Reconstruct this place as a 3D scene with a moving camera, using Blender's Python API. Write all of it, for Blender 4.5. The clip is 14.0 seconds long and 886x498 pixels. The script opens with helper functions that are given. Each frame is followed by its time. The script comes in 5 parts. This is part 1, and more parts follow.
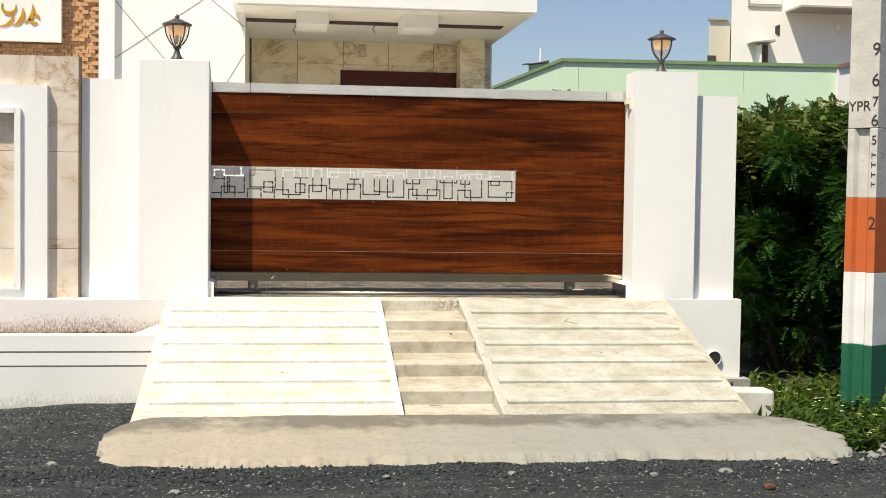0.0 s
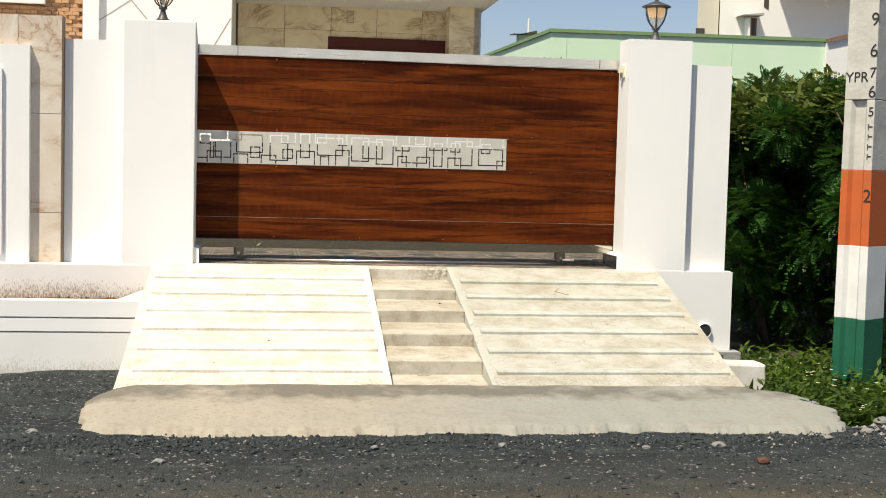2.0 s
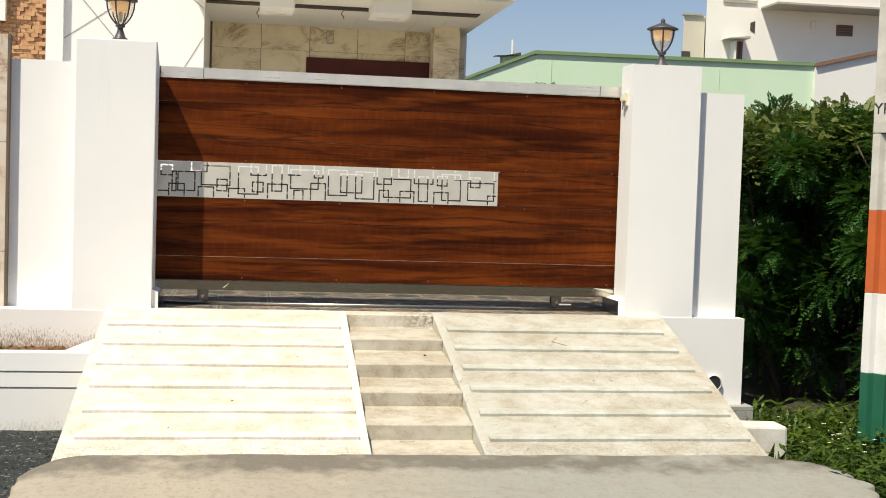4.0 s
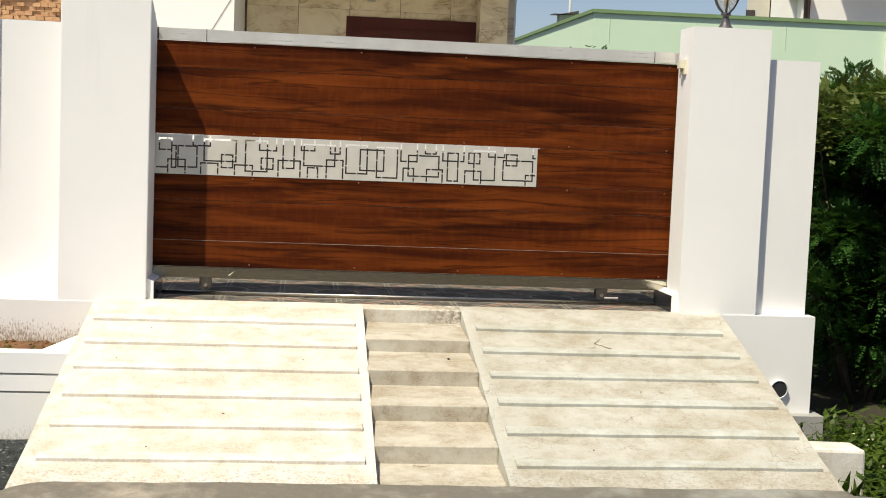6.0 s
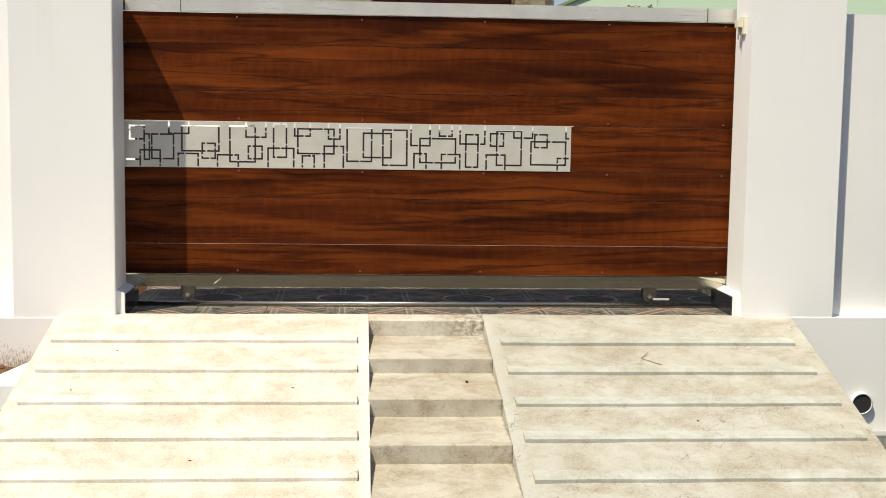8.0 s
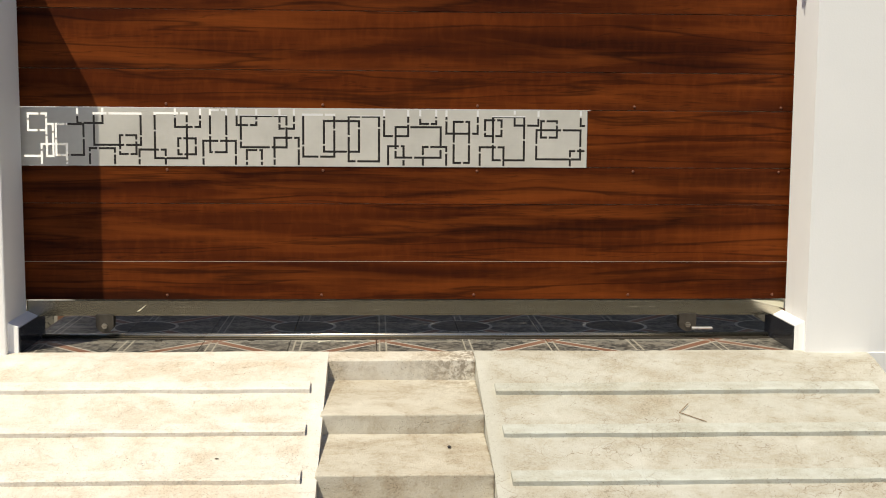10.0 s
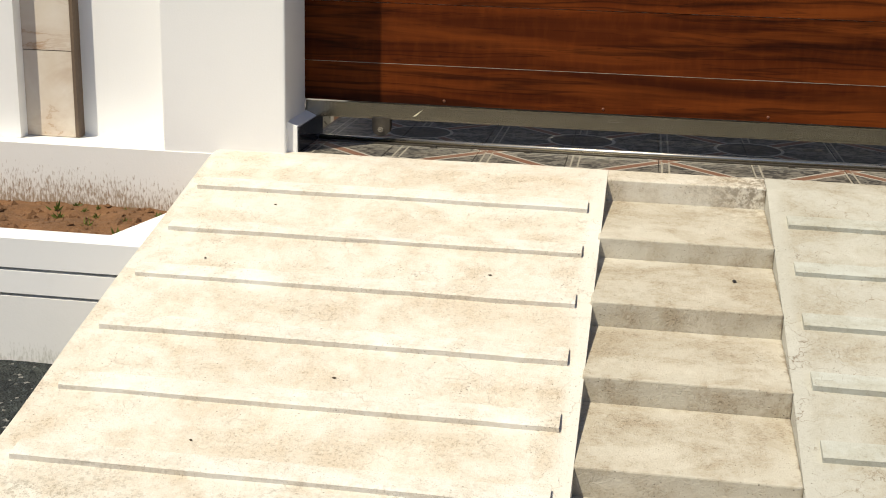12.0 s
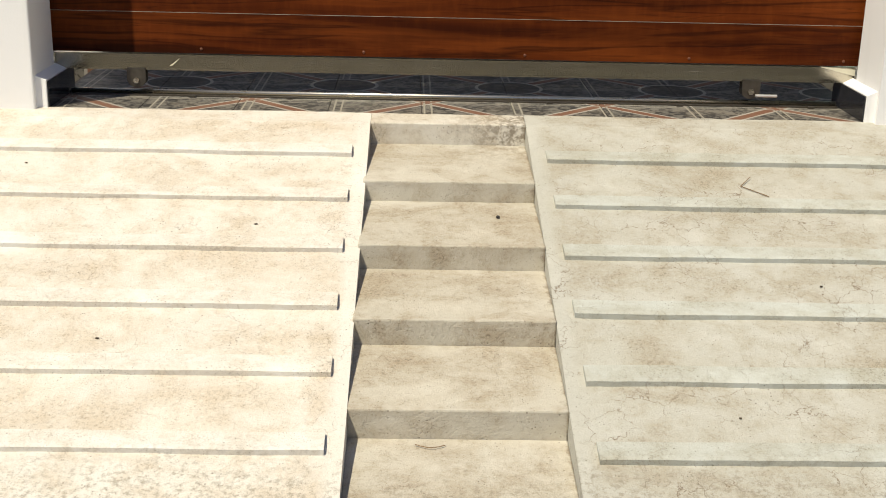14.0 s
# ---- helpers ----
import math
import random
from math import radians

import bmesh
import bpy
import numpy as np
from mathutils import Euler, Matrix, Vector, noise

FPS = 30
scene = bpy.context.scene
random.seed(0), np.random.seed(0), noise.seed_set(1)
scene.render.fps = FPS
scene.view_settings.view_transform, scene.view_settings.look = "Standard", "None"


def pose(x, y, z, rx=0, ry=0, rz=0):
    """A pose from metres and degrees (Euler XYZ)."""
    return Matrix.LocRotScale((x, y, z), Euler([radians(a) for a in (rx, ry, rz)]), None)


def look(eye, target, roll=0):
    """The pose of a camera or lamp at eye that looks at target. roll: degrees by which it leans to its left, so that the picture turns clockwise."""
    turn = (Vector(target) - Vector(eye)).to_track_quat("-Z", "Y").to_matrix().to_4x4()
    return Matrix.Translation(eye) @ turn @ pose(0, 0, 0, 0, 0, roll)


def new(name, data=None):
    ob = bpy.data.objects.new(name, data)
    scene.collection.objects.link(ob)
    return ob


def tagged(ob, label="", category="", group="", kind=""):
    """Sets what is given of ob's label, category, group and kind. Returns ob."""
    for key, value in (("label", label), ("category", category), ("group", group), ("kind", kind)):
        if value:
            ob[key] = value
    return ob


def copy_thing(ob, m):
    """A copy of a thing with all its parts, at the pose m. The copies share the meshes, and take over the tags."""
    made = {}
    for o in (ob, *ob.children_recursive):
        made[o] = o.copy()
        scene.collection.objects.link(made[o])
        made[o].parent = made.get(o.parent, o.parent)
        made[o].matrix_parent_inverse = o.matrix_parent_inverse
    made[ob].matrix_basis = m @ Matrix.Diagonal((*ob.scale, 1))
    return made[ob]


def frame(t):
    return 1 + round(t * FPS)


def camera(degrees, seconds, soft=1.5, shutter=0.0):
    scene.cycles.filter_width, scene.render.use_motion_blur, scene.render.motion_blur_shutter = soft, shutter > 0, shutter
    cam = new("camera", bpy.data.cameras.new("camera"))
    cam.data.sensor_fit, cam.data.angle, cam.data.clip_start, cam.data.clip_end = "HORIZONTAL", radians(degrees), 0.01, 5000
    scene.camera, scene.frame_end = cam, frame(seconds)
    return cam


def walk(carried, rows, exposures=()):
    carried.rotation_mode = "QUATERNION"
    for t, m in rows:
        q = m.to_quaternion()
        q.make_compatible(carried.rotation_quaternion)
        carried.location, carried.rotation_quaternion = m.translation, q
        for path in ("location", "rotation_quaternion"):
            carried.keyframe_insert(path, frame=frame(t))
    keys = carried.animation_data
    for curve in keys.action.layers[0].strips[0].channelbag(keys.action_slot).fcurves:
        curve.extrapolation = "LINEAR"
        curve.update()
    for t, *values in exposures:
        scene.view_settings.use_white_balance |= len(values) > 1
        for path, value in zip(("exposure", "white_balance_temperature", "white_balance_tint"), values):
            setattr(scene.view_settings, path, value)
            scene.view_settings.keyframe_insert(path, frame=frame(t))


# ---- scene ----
PATH = [
    (0, (0.585, -10.943, 1.579), (0.846, -8.962, 1.498), 0.8),
    (0.5, (0.591, -10.949, 1.575), (0.857, -8.971, 1.438), 0.9),
    (1, (0.579, -10.935, 1.574), (0.86, -8.96, 1.432), 1.0),
    (1.5, (0.579, -10.919, 1.569), (0.866, -8.942, 1.463), 0.9),
    (2, (0.563, -10.791, 1.551), (0.85, -8.815, 1.424), 1.5),
    (2.5, (0.504, -10.554, 1.588), (0.837, -8.584, 1.498), 2.1),
    (5, (0.895, -9.362, 1.734), (1.17, -7.384, 1.627), 1.4),
    (5.5, (0.999, -9.105, 1.781), (1.198, -7.12, 1.637), 2.8),
    (6, (1.009, -8.773, 1.816), (1.237, -6.793, 1.653), 2.3),
    (6.5, (1.056, -8.563, 1.872), (1.309, -6.596, 1.611), 0.6),
    (7, (1.233, -8.269, 1.874), (1.418, -6.287, 1.678), 1.8),
    (7.5, (1.296, -7.97, 1.871), (1.415, -5.984, 1.66), 1.9),
    (7.7, (1.314, -7.797, 1.88), (1.46, -5.813, 1.671), 1.0),
    (9.8, (1.613, -6.117, 1.872), (1.731, -4.135, 1.628), -0.2),
    (10, (1.661, -5.969, 1.852), (1.767, -3.985, 1.623), 0.4),
    (10.5, (1.724, -5.744, 1.846), (1.683, -3.777, 1.49), 3.0),
    (11, (1.682, -5.715, 1.85), (1.529, -3.77, 1.41), 1.5),
    (11.5, (1.61, -5.709, 1.849), (1.347, -3.795, 1.335), 1.1),
    (12, (1.551, -5.705, 1.853), (1.258, -3.802, 1.31), 1.5),
    (12.5, (1.53, -5.688, 1.838), (1.301, -3.786, 1.264), 2.1),
    (13, (1.536, -5.69, 1.838), (1.373, -3.791, 1.235), 2.2),
    (13.5, (1.574, -5.691, 1.847), (1.534, -3.787, 1.238), 2.1),
    (14, (1.608, -5.685, 1.833), (1.665, -3.782, 1.221), 1.4),
]
cam = camera(39.1, 14.0, soft=1.0)
walk(cam, [(t, look(eye, target, roll)) for t, eye, target, roll in PATH],
     exposures=[(0, 0.64, 7050, 5), (5, 0.54, 7050, 5), (10, 0.36, 7050, 5), (14, 0.26, 7050, 5)])

# ---- light ----
SUN = Vector((-0.36, -0.365, 0.89)).normalized()
world = bpy.data.worlds.new("world")
scene.world = world
world.use_nodes = True
sky = world.node_tree.nodes.new("ShaderNodeTexSky")
sky.sky_type, sky.sun_disc = "NISHITA", False
sky.sun_elevation, sky.sun_rotation = math.asin(SUN.z), math.atan2(SUN.x, SUN.y)
sky.air_density, sky.dust_density, sky.ozone_density = 1.0, 1.0, 6.0
background = world.node_tree.nodes["Background"]
background.inputs["Strength"].default_value = 0.09
haze = world.node_tree.nodes.new("ShaderNodeMix")
haze.data_type, haze.blend_type = "RGBA", "MULTIPLY"
haze.inputs[0].default_value = 1.0
haze.inputs[7].default_value = (1.05, 0.89, 0.88, 1)
world.node_tree.links.new(sky.outputs[0], haze.inputs[6])
world.node_tree.links.new(haze.outputs[2], background.inputs[0])
sun = new("sun", bpy.data.lights.new("sun", "SUN"))
sun.data.energy, sun.data.angle, sun.data.color = 4.2, radians(0.6), (1.0, 0.93, 0.82)
sun.matrix_world = look(SUN * 40, (0, 0, 0))


# ---- materials ----
class Net:
    """A small node builder on one material, with world positions as coordinates."""

    def __init__(self, name):
        self.mat = bpy.data.materials.new(name)
        self.mat.use_nodes = True
        self.t = self.mat.node_tree
        self.bsdf = self.t.nodes["Principled BSDF"]
        self.pos = self.t.nodes.new("ShaderNodeNewGeometry").outputs["Position"]

    def put(self, socket, value):
        if isinstance(value, bpy.types.NodeSocket):
            self.t.links.new(value, socket)
        elif isinstance(value, (tuple, list)) and len(value) == 3 and socket.type == "RGBA":
            socket.default_value = (*value, 1)
        else:
            socket.default_value = value

    def scaled(self, sx, sy, sz, vec=None, loc=(0, 0, 0), rot=(0, 0, 0)):
        n = self.t.nodes.new("ShaderNodeMapping")
        n.inputs["Scale"].default_value = (sx, sy, sz)
        n.inputs["Location"].default_value = loc
        n.inputs["Rotation"].default_value = rot
        self.put(n.inputs["Vector"], vec or self.pos)
        return n.outputs[0]

    def noise(self, scale, detail=4, rough=0.55, vec=None, warp=0.0):
        n = self.t.nodes.new("ShaderNodeTexNoise")
        n.inputs["Scale"].default_value, n.inputs["Detail"].default_value = scale, detail
        n.inputs["Roughness"].default_value, n.inputs["Distortion"].default_value = rough, warp
        self.put(n.inputs["Vector"], vec or self.pos)
        return n.outputs["Fac"]

    def voronoi(self, scale, feature="F1", vec=None, out="Distance"):
        n = self.t.nodes.new("ShaderNodeTexVoronoi")
        n.feature = feature
        n.inputs["Scale"].default_value = scale
        self.put(n.inputs["Vector"], vec or self.pos)
        return n.outputs[out]

    def band(self, value, lo, hi, a=0.0, b=1.0):
        n = self.t.nodes.new("ShaderNodeMapRange")
        for i, v in enumerate((value, lo, hi, a, b)):
            self.put(n.inputs[i], v)
        return n.outputs[0]

    def sum(self, op, a, b=0.0):
        n = self.t.nodes.new("ShaderNodeMath")
        n.operation = op
        self.put(n.inputs[0], a)
        self.put(n.inputs[1], b)
        return n.outputs[0]

    def mix(self, fac, a, b):
        n = self.t.nodes.new("ShaderNodeMix")
        n.data_type = "RGBA"
        self.put(n.inputs[0], fac)
        self.put(n.inputs[6], a)
        self.put(n.inputs[7], b)
        return n.outputs[2]

    def axis(self, i, vec=None):
        n = self.t.nodes.new("ShaderNodeSeparateXYZ")
        self.put(n.inputs[0], vec or self.pos)
        return n.outputs[i]

    def own(self):
        return self.t.nodes.new("ShaderNodeObjectInfo").outputs["Random"]

    def done(self, color, rough, bump=None, strength=0.3, depth=0.01, metal=0.0, spec=None):
        self.put(self.bsdf.inputs["Base Color"], color)
        self.put(self.bsdf.inputs["Roughness"], rough)
        self.bsdf.inputs["Metallic"].default_value = metal
        if spec is not None:
            self.bsdf.inputs["Specular IOR Level"].default_value = spec
        if bump is not None:
            n = self.t.nodes.new("ShaderNodeBump")
            n.inputs["Strength"].default_value, n.inputs["Distance"].default_value = strength, depth
            self.put(n.inputs["Height"], bump)
            self.put(self.bsdf.inputs["Normal"], n.outputs[0])
        return self.mat


def plain(name, a, b, scale=3.0, rough=0.6, fine=60.0, strength=0.2, depth=0.004, metal=0.0):
    """Two tones mixed by a broad and a fine noise, with a fine relief."""
    n = Net(name)
    broad, grain = n.noise(scale, 5), n.noise(fine, 3)
    fac = n.sum("ADD", n.sum("MULTIPLY", n.band(broad, 0.3, 0.7), 0.7), n.sum("MULTIPLY", grain, 0.3))
    return n.done(n.mix(fac, a, b), n.band(grain, 0.3, 0.7, rough - 0.06, rough + 0.06), grain, strength, depth, metal)


def white_paint():
    n = Net("white_paint")
    broad, grain = n.noise(1.3, 5), n.noise(120, 2)
    streak = n.noise(1.0, 5, 0.6, n.scaled(9, 9, 0.6))
    c = n.mix(n.band(broad, 0.35, 0.7), (0.85, 0.845, 0.83), (0.81, 0.81, 0.80))
    c = n.mix(n.band(streak, 0.62, 0.85, 0, 0.25), c, (0.62, 0.61, 0.57))
    return n.done(c, 0.55, n.sum("ADD", grain, n.sum("MULTIPLY", broad, 2)), 0.12, 0.004)


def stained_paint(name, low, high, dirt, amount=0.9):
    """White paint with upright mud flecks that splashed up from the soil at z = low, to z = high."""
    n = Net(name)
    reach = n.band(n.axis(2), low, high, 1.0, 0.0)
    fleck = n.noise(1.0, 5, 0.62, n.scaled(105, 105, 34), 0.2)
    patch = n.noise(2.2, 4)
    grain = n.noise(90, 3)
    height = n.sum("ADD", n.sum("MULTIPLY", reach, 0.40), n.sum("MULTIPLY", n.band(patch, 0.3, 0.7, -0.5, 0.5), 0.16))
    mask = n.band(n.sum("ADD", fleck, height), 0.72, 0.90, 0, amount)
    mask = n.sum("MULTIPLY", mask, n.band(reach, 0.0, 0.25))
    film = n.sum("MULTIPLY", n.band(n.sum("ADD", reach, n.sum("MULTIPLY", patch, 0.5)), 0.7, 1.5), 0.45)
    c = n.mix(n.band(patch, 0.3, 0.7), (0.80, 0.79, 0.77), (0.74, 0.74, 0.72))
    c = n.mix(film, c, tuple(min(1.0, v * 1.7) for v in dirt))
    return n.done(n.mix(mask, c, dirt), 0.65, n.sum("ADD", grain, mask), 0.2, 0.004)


def ramp_cement(name, a, b, stain, cracks=0.5, grime=0.0, clean=None):
    """Whitewashed cement with soft rust-brown clouds, pits, thin wash and hair cracks."""
    n = Net(name)
    broad, mid, grain = n.noise(1.4, 5), n.noise(8.5, 8, 0.70, None, 0.3), n.noise(170, 3)
    fine = n.noise(52, 7, 0.75)
    cloud = n.noise(2.7, 7, 0.66, n.scaled(1.0, 1.5, 1.5, None, (4, 1, 6)), 0.5)
    wob = n.t.nodes.new("ShaderNodeVectorMath")
    wob.operation = "MULTIPLY_ADD"
    wn = n.t.nodes.new("ShaderNodeTexNoise")
    wn.inputs["Scale"].default_value, wn.inputs["Detail"].default_value = 11, 6
    n.put(wn.inputs["Vector"], n.pos)
    n.put(wob.inputs[0], wn.outputs["Color"])
    wob.inputs[1].default_value = (0.15, 0.15, 0.15)
    n.put(wob.inputs[2], n.scaled(1, 1, 1))
    crack = n.band(n.voronoi(9.0, "DISTANCE_TO_EDGE", wob.outputs[0]), 0.0, 0.014, 1, 0)
    crack = n.sum("MULTIPLY", crack, n.band(n.noise(3.4, 5, 0.6), 0.48, 0.60))
    speck = n.sum("MULTIPLY", n.band(n.voronoi(62), 0.08, 0.20, 1, 0), n.band(n.noise(7, 6, 0.7), 0.50, 0.60))
    dust = n.sum("MULTIPLY", n.band(n.voronoi(120), 0.12, 0.3, 1, 0), n.band(n.noise(11, 6, 0.7), 0.47, 0.58))
    c = n.mix(n.band(broad, 0.32, 0.68), a, b)
    worn = n.band(n.axis(0), *clean) if clean else n.band(broad, 0.0, 0.2)
    c = n.mix(n.sum("MULTIPLY", worn, n.band(cloud, 0.42, 0.66, 0, 0.62)), c, stain)
    c = n.mix(n.sum("MULTIPLY", worn, n.band(mid, 0.46, 0.66, 0, 0.55)), c, stain)
    gritty = n.sum("MULTIPLY", n.band(n.sum("ADD", n.sum("MULTIPLY", cloud, 0.5), n.sum("MULTIPLY", mid, 0.5)), 0.46, 0.60), n.band(n.noise(95, 6, 0.75), 0.50, 0.62, 0, 0.8 if grime else 0.65))
    c = n.mix(n.sum("MULTIPLY", worn, gritty), c, tuple(v * 0.5 for v in stain))
    c = n.mix(n.band(fine, 0.58, 0.70, 0, 0.35), c, (0.24, 0.18, 0.11))
    c = n.mix(n.band(fine, 0.34, 0.44, 0.35, 0), c, tuple(min(0.8, v * 1.15) for v in a))
    wash = n.noise(3.1, 6, 0.65, n.scaled(1, 1, 1, None, (7, 3, 1)))
    c = n.mix(n.band(wash, 0.52, 0.66, 0, 0.55), c, tuple(min(0.8, v * 1.12) for v in a))
    c = n.mix(n.sum("MULTIPLY", crack, cracks), c, (0.17, 0.11, 0.06))
    c = n.mix(n.sum("MULTIPLY", speck, 0.75), c, (0.10, 0.075, 0.05))
    c = n.mix(n.sum("MULTIPLY", dust, 0.45), c, (0.16, 0.12, 0.08))
    # crumbled, pitted wash along the ramp's foot
    foot = n.band(n.sum("ADD", n.axis(1), n.sum("MULTIPLY", n.sum("SUBTRACT", n.noise(4, 5, 0.65), 0.5), 0.5)), -2.58, -2.42, 1, 0)
    c = n.mix(n.sum("MULTIPLY", foot, n.band(n.noise(46, 7, 0.78), 0.49, 0.60, 0, 0.6)), c, (0.23, 0.20, 0.145))
    if grime:
        # rust-brown silt that water carries to the steps' end by the weathered slope
        end = n.sum("ADD", n.axis(0), n.sum("MULTIPLY", n.sum("SUBTRACT", n.noise(22, 6, 0.7), 0.5), 0.12))
        c = n.mix(n.band(end, 2.092, 2.125, 0, grime), c, (0.10, 0.052, 0.022))
        silt = n.sum("MULTIPLY", n.band(n.axis(0), 1.72, 2.05), n.band(n.axis(2), 0.60, 0.64))
        c = n.mix(n.sum("MULTIPLY", silt, n.band(n.noise(34, 6, 0.75), 0.44, 0.56, 0, grime)), c, (0.12, 0.085, 0.045))
    h = n.sum("SUBTRACT", n.sum("ADD", n.sum("MULTIPLY", grain, 0.5), n.sum("ADD", mid, fine)), n.sum("MULTIPLY", n.sum("ADD", crack, speck), 0.8))
    return n.done(c, 0.8, h, 0.5, 0.008)


def gate_wood():
    """Dark walnut laminate with long streaks along x; each plank shifts its grain."""
    n = Net("walnut_laminate")
    shift = n.t.nodes.new("ShaderNodeCombineXYZ")
    n.put(shift.inputs[0], n.sum("MULTIPLY", n.own(), 40))
    n.put(shift.inputs[2], n.sum("MULTIPLY", n.own(), 9))
    at = n.t.nodes.new("ShaderNodeVectorMath")
    n.put(at.inputs[0], n.pos)
    n.put(at.inputs[1], shift.outputs[0])
    sway = n.t.nodes.new("ShaderNodeCombineXYZ")
    n.put(sway.inputs[2], n.sum("MULTIPLY", n.sum("SUBTRACT", n.noise(1.0, 3, 0.5, n.scaled(1.1, 1, 3.5, at.outputs[0])), 0.5), 0.06))
    at2 = n.t.nodes.new("ShaderNodeVectorMath")
    n.put(at2.inputs[0], at.outputs[0])
    n.put(at2.inputs[1], sway.outputs[0])
    p = at2.outputs[0]
    flow = n.noise(1.0, 3, 0.5, n.scaled(0.4, 1, 6.5, p), 0.2)
    amber = n.noise(1.0, 5, 0.6, n.scaled(0.8, 1, 8.5, p), 0.4)
    streak = n.noise(1.0, 5, 0.58, n.scaled(0.45, 1, 14, p), 0.3)
    fine = n.noise(1.0, 4, 0.7, n.scaled(4, 1, 190, p), 0.2)
    fleck = n.noise(1.0, 4, 0.6, n.scaled(24, 1, 6, p), 0.3)
    vein = n.sum("ABSOLUTE", n.sum("SUBTRACT", n.noise(1.0, 4, 0.5, n.scaled(0.38, 1, 7.5, p), 0.3), 0.5))
    hair = n.sum("ABSOLUTE", n.sum("SUBTRACT", n.noise(1.0, 4, 0.55, n.scaled(0.5, 1, 13, p), 0.3), 0.47))
    c = n.mix(n.band(flow, 0.35, 0.65), (0.034, 0.0066, 0.0019), (0.112, 0.0235, 0.0047))
    c = n.mix(n.band(amber, 0.48, 0.68, 0, 0.78), c, (0.195, 0.047, 0.0088))
    c = n.mix(n.band(streak, 0.51, 0.68, 0, 0.58), c, (0.024, 0.0055, 0.002))
    c = n.mix(n.sum("MULTIPLY", n.band(fleck, 0.46, 0.70), n.band(flow, 0.42, 0.62, 0.08, 0.30)), c, (0.20, 0.050, 0.0095))
    c = n.mix(n.band(fine, 0.5, 0.8, 0, 0.30), c, (0.040, 0.011, 0.005))
    c = n.mix(n.band(vein, 0.0, 0.026, 0.62, 0), c, (0.011, 0.0032, 0.0015))
    c = n.mix(n.band(hair, 0.0, 0.009, 0.45, 0), c, (0.014, 0.0045, 0.002))
    return n.done(c, n.band(fine, 0.3, 0.7, 0.42, 0.56), fine, 0.05, 0.002, spec=0.06)


def marble(name, a, b, vein):
    n = Net(name)
    shift = n.t.nodes.new("ShaderNodeVectorMath")
    n.put(shift.inputs[0], n.pos)
    n.put(shift.inputs[1], n.sum("MULTIPLY", n.own(), 7))
    p = shift.outputs[0]
    cloud = n.noise(2.4, 6, 0.6, p, 1.2)
    path = n.scaled(1, 1, 1.6, p, (3, 1, 2), (0.3, 0.6, 0.2))
    line = n.sum("ABSOLUTE", n.sum("SUBTRACT", n.noise(1.1, 8, 0.62, path, 1.1), 0.5))
    where = n.band(n.noise(1.6, 3, 0.5, p), 0.43, 0.58)
    c = n.mix(n.band(cloud, 0.3, 0.7), a, b)
    c = n.mix(n.sum("MULTIPLY", n.band(line, 0.0, 0.09, 0.45, 0), where), c, vein)
    c = n.mix(n.sum("MULTIPLY", n.band(line, 0.0, 0.012, 0.8, 0), where), c, vein)
    return n.done(c, 0.22, n.noise(40, 2), 0.03, 0.002)


def steel(name, tint, rough, sx=2.0, sz=260.0, metal=1.0):
    n = Net(name)
    brush = n.noise(1.0, 4, 0.7, n.scaled(sx, 30, sz))
    smear = n.noise(4.0, 5)
    c = n.mix(n.band(smear, 0.35, 0.75), tint, tuple(v * 0.78 for v in tint))
    r = n.sum("ADD", n.band(brush, 0.3, 0.7, rough - 0.05, rough + 0.07), n.band(smear, 0.4, 0.8, 0.0, 0.08))
    return n.done(c, r, brush, 0.05, 0.001, metal=metal)


